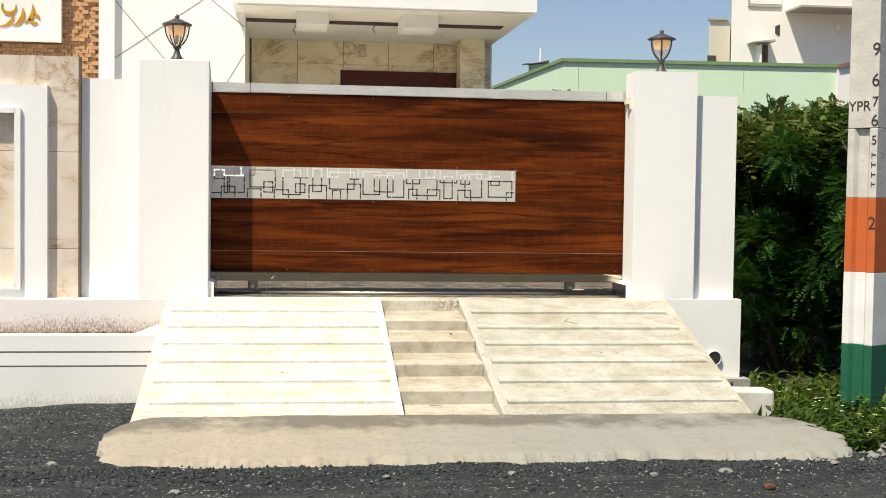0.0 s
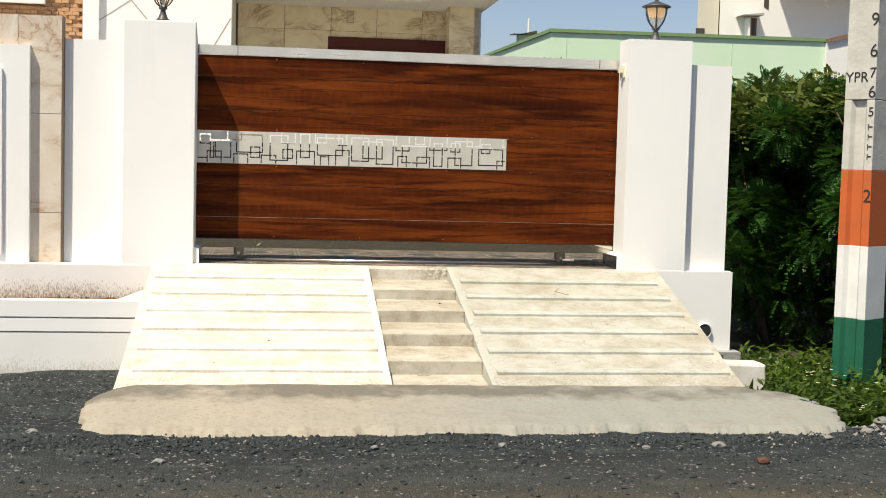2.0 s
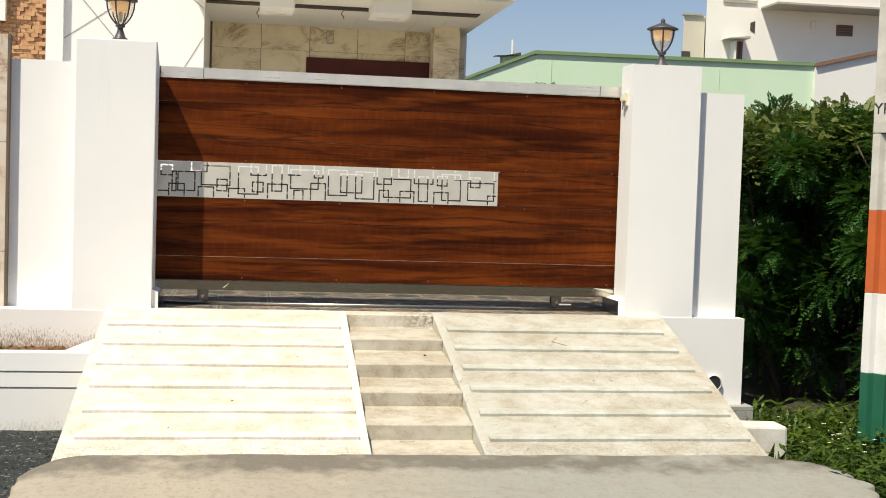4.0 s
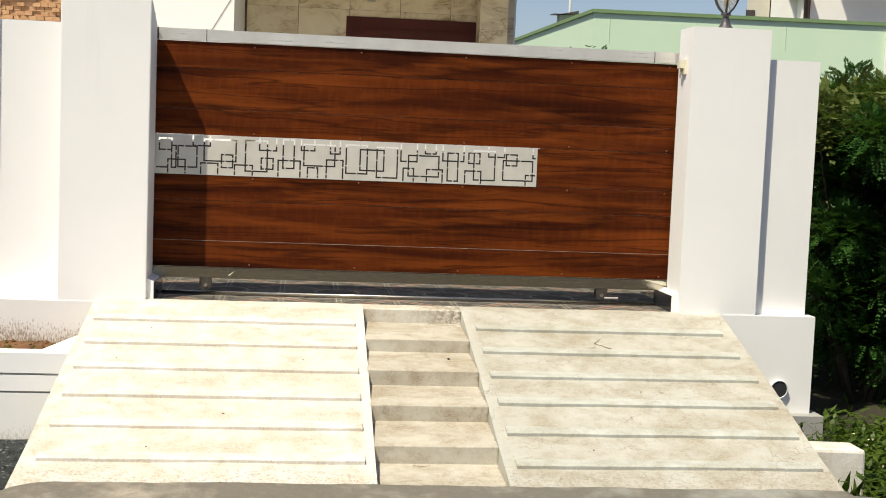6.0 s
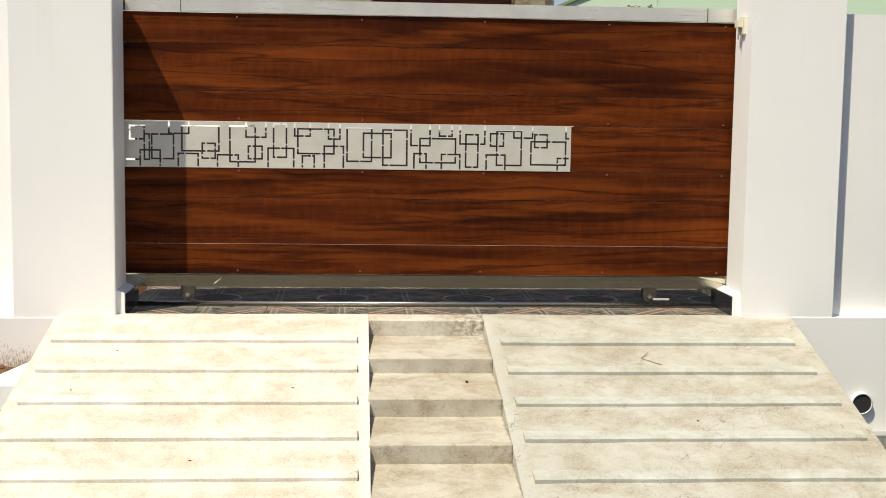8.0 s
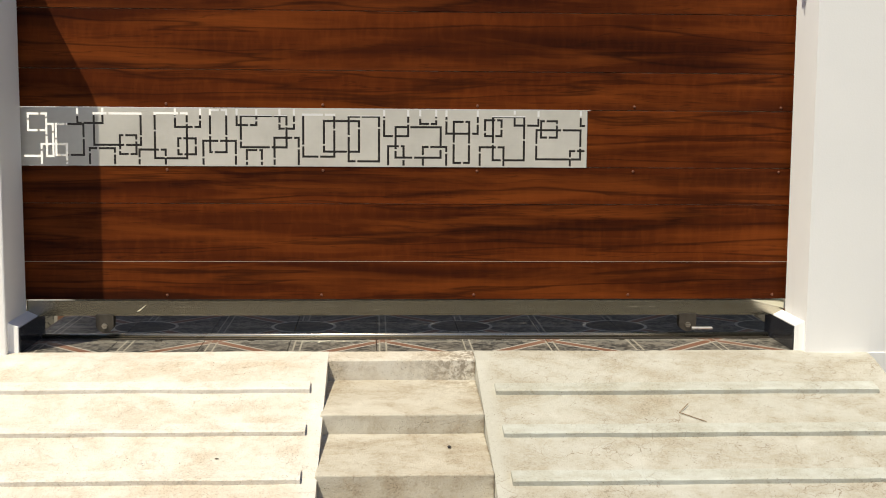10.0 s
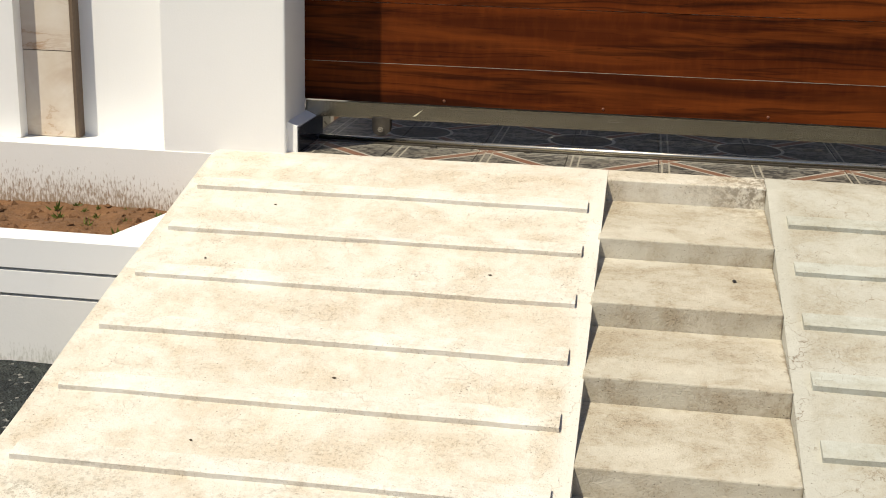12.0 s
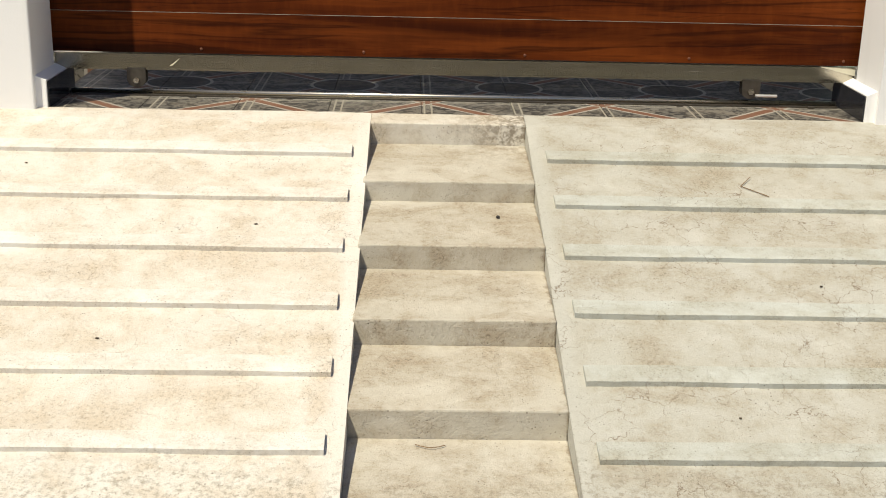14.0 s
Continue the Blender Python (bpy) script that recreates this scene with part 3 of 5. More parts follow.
def slab(x_of_left, x_of_right):
    bm = bmesh.new()
    rows = []
    for y in np.linspace(-0.33, -2.98, 40):
        a, b, z = x_of_left(y), x_of_right(y), ramp_z(y)
        rows.append([bm.verts.new((a + (b - a) * k / 24, y, z + (0.004 * noise.noise((a + (b - a) * k / 24 * 2, y * 3, 1)) if 0 < k < 24 else 0))) for k in range(25)])
    for r0, r1 in zip(rows, rows[1:]):
        for k in range(24):
            bm.faces.new((r0[k], r1[k], r1[k + 1], r0[k + 1]))
    lows = [[bm.verts.new((r[0].co.x, r[0].co.y, -0.14)), bm.verts.new((r[-1].co.x, r[-1].co.y, -0.14))] for r in rows]
    for i in range(len(rows) - 1):
        bm.faces.new((rows[i][0], lows[i][0], lows[i + 1][0], rows[i + 1][0]))
        bm.faces.new((rows[i][-1], rows[i + 1][-1], lows[i + 1][1], lows[i][1]))
    bm.faces.new([*rows[-1], lows[-1][1], lows[-1][0]])
    bm.faces.new([*rows[0][::-1], lows[0][0], lows[0][1]])
    bmesh.ops.recalc_face_normals(bm, faces=bm.faces)
    return bm


STEP_L, STEP_R = 1.443, 2.105
ramp = thing("ramp", (1.8, -1.6, -0.14), "whitewashed cement ramp with cast ribs and steps cut through its middle", "ramp", kind="structure")
part("slab", slab(left_edge, lambda y: STEP_L - 0.005 * (-y - 0.4)), M["ramp_a"], ramp, "bright whitewashed cement slope", smooth=False)
part("slab", slab(lambda y: STEP_R, right_edge), M["ramp_b"], ramp, "weathered cement slope, toned greyer for the view's dimmer right side")
NOSE = [(-0.468, 0.714), (-0.966, 0.592), (-1.427, 0.477), (-1.85, 0.355), (-2.256, 0.221)]
FOOT = [0.626, 0.512, 0.387, 0.266, 0.126]
for i in range(5):
    y0, z0 = NOSE[i][0], FOOT[i]
    y1, z1 = NOSE[i + 1] if i < 4 else (-2.95, 0.05)
    bm = hull([(STEP_L - 0.012, y0, -0.14), (STEP_R, y0, -0.14), (STEP_R, y1, -0.14), (STEP_L - 0.012, y1, -0.14)],
              [(STEP_L - 0.012, y0, z0), (STEP_R, y0, z0), (STEP_R, y1, z1), (STEP_L - 0.012, y1, z1)])
    part("step", bm, M["step"], ramp, bevel=0.006)
part("landing", hull([(STEP_L, -0.33, -0.14), (STEP_R, -0.33, -0.14), (STEP_R, -0.468, -0.14), (STEP_L, -0.468, -0.14)],
                     [(STEP_L, -0.33, 0.729), (STEP_R, -0.33, 0.729), (STEP_R, -0.468, 0.715), (STEP_L, -0.468, 0.715)]), M["landing"], ramp, bevel=0.005)


def rib(xa, xb, y, material):
    """A low cast rib across the slope: its upper side runs out, its lower side is a small step."""
    bm = bmesh.new()
    sl = (ramp_z(y - 0.1) - ramp_z(y + 0.1)) / 0.2
    ring = []
    nseg = 36
    for k in range(nseg + 1):
        x = xa + (xb - xa) * k / nseg
        w = 0.004 * noise.noise((x * 3.1, y * 7, 2)) + 0.002 * noise.noise((x * 17, y * 7, 5))
        pts = []
        for dy, dz in ((0.085, -0.008), (0.080, 0.012), (0.008, 0.021), (-0.004, 0.018), (-0.002, -0.010)):
            yy = y + dy + w
            pts.append(bm.verts.new((x, yy, ramp_z(yy) + dz)))
        ring.append(pts)
    for a, b in zip(ring, ring[1:]):
        for q in range(4):
            bm.faces.new((a[q], a[q + 1], b[q + 1], b[q]))
    bm.faces.new(ring[0])
    bm.faces.new(ring[-1][::-1])
    bmesh.ops.recalc_face_normals(bm, faces=bm.faces)
    part("rib", bm, material, ramp)


RIBS = [-0.760, -1.108, -1.452, -1.783, -2.113, -2.455]
for y in RIBS:
    rib(-0.272, 1.377, y, M["rib_a"])
    rib(2.168, 3.83, y - 0.026, M["rib_b"])

# mortar apron at the ramp's foot
bm = bmesh.new()
rows = []
NU, NV = 320, 18
for v in range(NV + 1):
    row = []
    for u in range(NU + 1):
        s, q = u / NU, v / NV
        end = min(1.0, (s + 0.004) / 0.09, (1.004 - s) / 0.11)
        x = -0.50 + 4.78 * s + (1 - end) * 0.09 * noise.noise((q * 4, 3 if s < 0.5 else 8, 2)) + (1 - end) * 0.02 * noise.noise((q * 17, 3, 5))
        rnd = math.sqrt(max(0.0, 1 - (1 - end) ** 2))
        back = -2.66 - 0.05 * s - 0.40 * (1 - rnd)
        front = -3.60 - 0.03 * math.sin(s * 7) + 0.40 * (1 - rnd) + 0.05 * noise.noise((x * 2.2, 0, 7)) + 0.045 * noise.noise((x * 8, 1, 7)) + 0.018 * noise.noise((x * 21, 2, 7)) + 0.014 * noise.noise((x * 47, 4, 7)) - 0.08 * smooth01((s - 0.8) / 0.2)
        y = back + (front - back) * q
        z = 0.125 - 0.105 * q + 0.008 * noise.noise((x * 3, y * 5, 0)) + 0.003 * noise.noise((x * 13, y * 15, 0))
        z = 0.0 + (z - 0.0) * (0.25 + 0.75 * rnd)
        if v == NV:
            z, y = -0.05, y - 0.005
        if v == 0 and s > 0.915:
            z, y = -0.2, y + 0.03
        if u in (0, NU):
            z = -0.05
        row.append(bm.verts.new((x, y, z)))
    rows.append(row)
for a, b in zip(rows, rows[1:]):
    for u in range(NU):
        bm.faces.new((a[u], b[u], b[u + 1], a[u + 1]))
part("mortar_apron", bm, M["mortar"], None, "sandy raw mortar apron feathered onto the asphalt", smooth=True, kind="structure", category="pavement")

# ---- compound wall ----
WALLY = -0.285


def wall_box(name, x0, x1, y0, y1, z0, z1, label, material=None, bevel=0.006):
    return part(name, box(x0, x1, y0, y1, z0, z1), material or M["white"], None, label, bevel=bevel, kind="structure", category="wall")


SIDE = [(-0.365, 0.68), (-0.365, 2.70), (-0.31, 2.70), (-0.03, 2.565), (-0.03, 0.68)]
part("pillar_left", hull([(-0.575, y, z) for y, z in SIDE], [(0.003, y, z) for y, z in SIDE]), M["white"], None, "white painted gate pillar carrying a lamp", bevel=0.008, kind="structure", category="wall")
wall_box("pillar_right", 3.648, 4.205, -0.365, -0.06, 0.715, 2.71, "white painted gate pillar carrying a lamp", bevel=0.01)
wall_box("wall_left", -6, -0.573, -0.125, -0.03, 0.70, 2.545, "white painted compound wall panel", M["white"])
wall_box("wall_right", 4.203, 4.60, WALLY, -0.08, 0.71, 2.515, "white painted compound wall panel, end bay")
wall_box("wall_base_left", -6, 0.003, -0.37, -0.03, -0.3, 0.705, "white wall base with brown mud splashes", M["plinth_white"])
wall_box("wall_base_right", 3.646, 4.645, -0.37, -0.06, -0.3, 0.722, "white wall base beside the ramp")
wall_box("wall_footing", 4.30, 4.71, -0.47, -0.0, -0.3, 0.03, "grey concrete footing under the wall end", M["concrete"])

# plinth blocks with black granite inner faces at both jambs
for side, x0, x1, xf in (("plinth_left", 0.0, 0.048, 0.048), ("plinth_right", 3.606, 3.652, 3.606)):
    top_in = 0.845
    bm = hull([(x0, -0.335, 0.7), (x1, -0.335, 0.7), (x1, 0.1, 0.7), (x0, 0.1, 0.7)],
              [(x0, -0.335, top_in + (0.022 if x0 < 1 else 0)), (x1, -0.335, top_in + (0 if x0 < 1 else 0.022)), (x1, 0.1, top_in + (0 if x0 < 1 else 0.022)), (x0, 0.1, top_in + (0.022 if x0 < 1 else 0))])
    ob = part(side, bm, M["white"], None, "white jamb plinth faced with black granite", bevel=0.003, kind="structure", category="wall")
    d = 0.006 if xf < 1 else -0.006
    part("granite_face", box(min(xf, xf + d), max(xf, xf + d), -0.325, 0.1, 0.726, 0.84), M["granite"], ob, "polished black granite facing")

# planter kerb in front of the wall
kerb = thing("planter_kerb", (-2, -1.2, -0.1), "white planter kerb wall with two shadow grooves", "kerb", kind="structure")
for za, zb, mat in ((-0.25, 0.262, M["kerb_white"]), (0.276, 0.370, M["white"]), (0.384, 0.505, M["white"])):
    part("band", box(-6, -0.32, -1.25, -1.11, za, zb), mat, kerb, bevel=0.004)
part("core", box(-6, -0.32, -1.232, -1.12, -0.2, 0.49), M["concrete"], kerb)
part("wedge", hull([(-0.52, -1.115, 0.3), (-0.32, -1.115, 0.3), (-0.32, -0.50, 0.3)], [(-0.52, -1.115, 0.505), (-0.32, -1.115, 0.515), (-0.32, -0.50, 0.54)]), M["white"], kerb, bevel=0.004)
bm = bmesh.new()
rows = [[bm.verts.new((x, y, 0.425 + 0.03 * noise.noise((x * 5, y * 6, 0)) + 0.012 * noise.noise((x * 19, y * 19, 0)))) for x in np.linspace(-6, -0.32, 160)] for y in np.linspace(-1.13, -0.36, 26)]
for a, b in zip(rows, rows[1:]):
    for i in range(159):
        bm.faces.new((a[i], a[i + 1], b[i + 1], b[i]))
part("planter_soil", bm, M["soil"], None, "crumbly red-brown soil in the planter", smooth=True, kind="structure", category="soil")

# marble cladding with a white framed niche on the left wall
clad = thing("marble_cladding", (-2.2, -0.33, 0.73), "beige veined marble slabs on the wall", "cladding", kind="structure")
part("backing", box(-3.6, -1.075, -0.165, -0.122, 0.708, 2.705), M["grout"], clad)
part("edge_strip", box(-1.079, -1.064, -0.192, -0.122, 0.708, 2.716), M["grout"], clad)
for xa, xb in ((-1.423, -1.081), (-1.76, -1.427), (-2.12, -1.764), (-2.48, -2.124), (-2.84, -2.484), (-3.2, -2.844), (-3.56, -3.204)):
    for za, zb in ((0.708, 1.113), (1.117, 1.922), (1.926, 2.716)):
        part("marble_slab", box(xa, xb, -0.190, -0.166, za, zb), M["marble"], clad, bevel=0.0015)
nich = thing("niche_frame", (-2.4, -0.4, 0.7), "white painted wall frame round a marble niche", "frame", kind="structure")
FX0, FX1, FZ0, FZ1 = -3.5, -1.322, 0.706, 2.468
IX0, IX1, IZ0, IZ1 = -3.2, -1.575, 0.82, 2.235
for n_, b_ in (("stile", (FX0, IX0, FZ0, FZ1)), ("stile", (IX1, FX1, FZ0, FZ1)), ("rail", (IX0, IX1, FZ0, IZ0)), ("rail", (IX0, IX1, IZ1, FZ1))):
    part(n_, box(b_[0], b_[1], -0.262, -0.192, b_[2], b_[3]), M["white"], nich, bevel=0.004)
for n_, b_ in (("bead", (IX1 - 0.003, IX1 + 0.045, IZ0 - 0.04, IZ1 + 0.04)), ("bead", (IX0 - 0.045, IX0 + 0.003, IZ0 - 0.04, IZ1 + 0.04)), ("bead", (IX0, IX1, IZ1 - 0.003, IZ1 + 0.04)), ("bead", (IX0, IX1, IZ0 - 0.04, IZ0 + 0.003))):
    part(n_, box(b_[0], b_[1], -0.292, -0.264, b_[2], b_[3]), M["white"], nich, bevel=0.005)

# ---- sliding gate ----
GX0, GX1 = -0.25, 3.70
PLATE_X1, PZ0, PZ1 = 2.668, 1.558, 1.832
gate = thing("sliding_gate", (1.83, 0.02, FLOOR + 0.03), "walnut-clad sliding gate with steel tubes and a cut steel band, closed", "gate")
SEAM = [0.918, 1.102, 1.380, PZ0, PZ1, 2.012, 2.290, 2.470]
for za, zb in zip(SEAM, SEAM[1:]):
    xa = PLATE_X1 + 0.003 if za == PZ0 else GX0
    part("wood_plank", box(xa, GX1, 0.0, 0.018, za + 0.0015, zb - 0.0015), M["wood"], gate, bevel=0.001)
for za, zb in ((0.918, PZ0 - 0.01), (PZ1 + 0.01, 2.47)):
    part("backing_sheet", box(GX0, GX1, 0.014, 0.03, za, zb), M["plate"], gate, "thin steel sheet showing in the seams")
part("backing_sheet", box(PLATE_X1 + 0.02, GX1, 0.014, 0.03, PZ0 - 0.01, PZ1 + 0.01), M["plate"], gate)
for z, h in ((1.102, 0.0005),):
    part("seam_strip", box(GX0, GX1, -0.0008, 0.016, z - h, z + h), M["plate"], gate, "thin bright metal joint strip")
part("top_tube", box(GX0, GX1, -0.012, 0.04, 2.474, 2.552), M["chrome"], gate, "polished steel top tube", bevel=0.006)
# thin dark rings near both ends of the top tube
for xa, xb in ((0.0, 0.012), (0.33, 0.335), (3.48, 3.485)):
    part("tube_joint", box(xa, xb, -0.0135, 0.041, 2.4725, 2.5535), M["roller"], gate, "thin dark ring round the tube", bevel=0.001)
part("bottom_tube", box(0.0, 3.655, -0.012, 0.04, 0.842, 0.914), M["tube"], gate, "polished steel bottom tube", bevel=0.006)

# the steel band: slots of a squared maze pattern cut right through the sheet
S1 = [(66, 206, 97, 235), (97, 224, 108, 280), (60, 280, 88, 280), (88, 259, 131, 300), (113, 224, 160, 278), (150, 185, 193, 222), (178, 205, 258, 260), (222, 243, 250, 276),
      (170, 266, 213, 300), (255, 268, 300, 300), (282, 204, 337, 283), (317, 185, 360, 228), (322, 248, 352, 276), (377, 198, 405, 272),
      (365, 252, 421, 300), (423, 185, 457, 224), (430, 208, 509, 263), (497, 185, 522, 230), (488, 246, 530, 300), (440, 268, 466, 300)]
S2 = [(538, 205, 592, 279), (574, 216, 635, 270), (617, 208, 670, 287), (679, 185, 721, 242), (699, 226, 778, 280), (742, 185, 770, 220),
      (788, 185, 843, 237), (801, 216, 828, 289), (686, 260, 713, 305), (747, 261, 788, 305), (856, 213, 885, 241), (870, 207, 925, 284),
      (847, 261, 889, 305), (908, 185, 950, 222), (955, 214, 983, 243), (947, 230, 1025, 282), (1007, 267, 1037, 305), (1025, 185, 1037, 222)]
rng = random.Random(5)
UNIT, SLOT = 0.00272, 0.0105
cuts = []
for a, b, c, d in S1 + S2:
    xa, xb = (a - 55.6) * UNIT, (c - 55.6) * UNIT
    zb, za = PZ0 + (296.5 - b) * 0.00268, PZ0 + (296.5 - d) * 0.00268
    for kind, p, q, at in (("h", xa, xb, za), ("h", xa, xb, zb), ("v", za, zb, xa), ("v", za, zb, xb)):
        ends = [p - SLOT / 2, q + SLOT / 2]
        n_gap = 1 if q - p > 0.05 else 0
        gaps = sorted(p + (q - p) * rng.uniform(0.2, 0.8) for _ in range(n_gap))
        edges = [ends[0]] + [e for g in gaps for e in (g - 0.004, g + 0.004)] + [ends[1]]
        for e0, e1 in zip(edges[::2], edges[1::2]):
            cuts.append((e0, e1, at - SLOT / 2, at + SLOT / 2) if kind == "h" else (at - SLOT / 2, at + SLOT / 2, e0, e1))
PX0, PX1 = -0.2, PLATE_X1
cuts = [(max(a, PX0 + 0.01), min(b, PX1 - 0.01), max(c, PZ0 + 0.006), min(d, PZ1 - 0.004)) for a, b, c, d in cuts]
cuts = [c for c in cuts if c[1] - c[0] > 0.002 and c[3] - c[2] > 0.002]
zs = sorted({PZ0, PZ1, *(c[2] for c in cuts), *(c[3] for c in cuts)})
verts, faces = [], []
for z0, z1 in zip(zs, zs[1:]):
    mid = (z0 + z1) / 2
    if z1 - z0 < 1e-6:
        continue
    spans = sorted((a, b) for a, b, c, d in cuts if c < mid < d)
    x = PX0
    runs = []
    for a, b in spans:
        if a > x:
            runs.append((x, a))
        x = max(x, b)
    runs.append((x, PX1))
    for a, b in runs:
        k = len(verts)
        for yy in (-0.003, 0.001):
            verts += [(a, yy, z0), (b, yy, z0), (b, yy, z1), (a, yy, z1)]
        faces += [(k, k + 1, k + 2, k + 3), (k + 7, k + 6, k + 5, k + 4), (k, k + 3, k + 7, k + 4), (k + 1, k + 5, k + 6, k + 2), (k, k + 4, k + 5, k + 1), (k + 3, k + 2, k + 6, k + 7)]
me = bpy.data.meshes.new("steel_band")
me.from_pydata([Vector(v) - ORIGIN[gate] for v in verts], [], faces)
me.materials.append(M["plate"])
band = new("steel_band", me)
band.parent = gate
tagged(band, "brushed steel band cut with a squared maze pattern")

# rollers, screws, rail
for x in (0.365, 3.18):
    rim = [(x - 0.042, 0.850), (x - 0.042, 0.795)] + [(x - 0.042 * math.cos(math.pi * k / 10), 0.795 - 0.032 * math.sin(math.pi * k / 10)) for k in range(1, 10)] + [(x + 0.042, 0.795), (x + 0.042, 0.850)]
    fork = part("roller_fork", hull([(u, -0.020, z) for u, z in rim], [(u, -0.014, z) for u, z in rim]), M["roller"], gate, "dull steel roller bracket")
    part("roller_fork", hull([(u, 0.028, z) for u, z in rim], [(u, 0.034, z) for u, z in rim]), M["roller"], gate)
    bm = bmesh.new()
    rod((x, -0.010, 0.795), (x, 0.026, 0.795), 0.036, bm, 20)
    part("roller_wheel", bm, M["roller"], gate)
    part("axle_bolt", rod((x, -0.030, 0.795), (x, -0.020, 0.795), 0.014, None, 6), M["steel"], fork)
part("guide_pin", rod((3.20, -0.026, 0.778), (3.30, -0.026, 0.778), 0.007), M["chrome"], gate, "bright steel guide pin")
screw = lathe([(0.007, 0), (0.006, 0.003), (0.002, 0.005)], (0, 0, 0), 8)
screw.transform(Matrix.Rotation(radians(90), 4, "X"))
sm = bpy.data.meshes.new("screw")
screw.to_mesh(sm)
screw.free()
sm.materials.append(M["screw"])
for x in (0.66, 1.395, 2.13, 2.885, 3.60):
    for z in (0.940, 2.445):
        piece("screw", sm, (x, 0.0, z), gate)
    for z in (PZ0 - 0.018, PZ1 + 0.018):
        piece("screw", sm, (x + 0.01, 0.0, z), gate)
# thin pale wedge laid over the right end of the bottom tube
part("end_plate", hull([(3.49, -0.0135, 0.915), (3.655, -0.0135, 0.875), (3.655, -0.0135, 0.905), (3.50, -0.0135, 0.916)],
                       [(3.49, -0.011, 0.915), (3.655, -0.011, 0.875), (3.655, -0.011, 0.905), (3.50, -0.011, 0.916)]), M["cream"], gate, "pale wedge-shaped patch on the tube end")
rail = thing("gate_rail", (1.83, 0.012, FLOOR), "polished steel floor rail for the sliding gate", "rail")
part("base_strip", box(0.062, 3.59, -0.025, 0.05, FLOOR, FLOOR + 0.006), M["roller"], rail)
bm = bmesh.new()
rod((0.062, 0.012, FLOOR + 0.015), (3.59, 0.012, FLOOR + 0.015), 0.011, bm, 14)
part("round_bar", bm, M["steel"], rail, smooth=True)
for x in (0.62, 1.06, 2.25, 2.85, 3.46):
    part("anchor", box(x - 0.014, x + 0.014, -0.048, -0.025, FLOOR, FLOOR + 0.010), M["roller"], rail, bevel=0.003)
latch = thing("gate_latch", (3.62, -0.2, 2.44), "small cream latch keeper screwed to the pillar", "latch")
part("plate", box(3.632, 3.648, -0.25, -0.16, 2.39, 2.49), M["cream"], latch, bevel=0.003)
part("keeper", box(3.600, 3.634, -0.23, -0.18, 2.43, 2.475), M["cream"], latch, bevel=0.004)
part("shackle", rod((3.617, -0.205, 2.43), (3.617, -0.205, 2.36), 0.005), M["steel"], latch)


# ---- pillar lamps ----
def pillar_lamp(at):
    ob = thing("pillar_lamp", at, "grey metal lantern with glass panes on the gate pillar", "lamp", "gate pillar lamps")
    x, y, z = at
    part("base", lathe([(0.058, 0), (0.056, 0.008), (0.040, 0.022), (0.030, 0.045), (0.021, 0.075), (0.021, 0.09), (0.034, 0.096), (0.036, 0.106), (0.026, 0.112)], at, 20), M["lamp"], ob, smooth=True)
    outline = [(0.026, 0.112), (0.055, 0.140), (0.080, 0.180), (0.096, 0.230), (0.101, 0.283)]
    part("glass", lathe([(r - 0.006, h) for r, h in outline], at, 20), M["glass"], ob, "smoky clear lantern glass", smooth=True)
    for k in range(6):
        a = math.pi * 2 * k / 6 + 0.25
        bm = bmesh.new()
        for (r0, h0), (r1, h1) in zip(outline, outline[1:]):
            rod((x + r0 * math.cos(a), y + r0 * math.sin(a), z + h0), (x + r1 * math.cos(a), y + r1 * math.sin(a), z + h1), 0.006, bm, 6)
        part("cage_rib", bm, M["lamp"], ob)
    cap = part("cap", lathe([(0.098, 0.280), (0.122, 0.286), (0.124, 0.294), (0.105, 0.304), (0.062, 0.322), (0.026, 0.338)], at, 24), M["lamp"], ob, smooth=True)
    part("finial", lathe([(0.022, 0.334), (0.016, 0.344), (0.019, 0.356), (0.012, 0.370), (0.003, 0.378)], at, 16), M["lamp"], cap, smooth=True)
    part("reflector", lathe([(0.060, 0.205), (0.078, 0.276)], at, 16), M["lens"], ob, "amber inner reflector cup", smooth=True)
    part("bulb", lathe([(0.010, 0.13), (0.014, 0.16), (0.018, 0.19), (0.014, 0.215)], at, 12), M["petal"], ob, smooth=True)
    return ob


left_lamp = pillar_lamp((-0.268, -0.305, 2.70))
copy_thing(left_lamp, Matrix.Translation((3.90, -0.27, 2.71)))

# ---- beside the ramp ----
drain = thing("drain_pipe", (4.40, -0.37, 0.17), "white plastic drain pipe stub in the wall base", "pipe")
bm = bmesh.new()
seg = 24
rings = []
for r, y in ((0.065, -0.34), (0.065, -0.40), (0.058, -0.40), (0.058, -0.33)):
    rings.append([bm.verts.new((4.402 + r * math.cos(2 * math.pi * i / seg), y, 0.205 + r * math.sin(2 * math.pi * i / seg))) for i in range(seg)])
for a, b in zip(rings, rings[1:]):
    for i in range(seg):
        bm.faces.new((a[i], b[i], b[(i + 1) % seg], a[(i + 1) % seg]))
bmesh.ops.recalc_face_normals(bm, faces=bm.faces)
part("pipe", bm, M["pipe"], drain, smooth=True)
# dark disc plugging the mouth, coloured as the shade inside the pipe
part("bore", rod((4.402, -0.394, 0.205), (4.402, -0.372, 0.205), 0.058, None, 24), M["bore_dark"], drain)
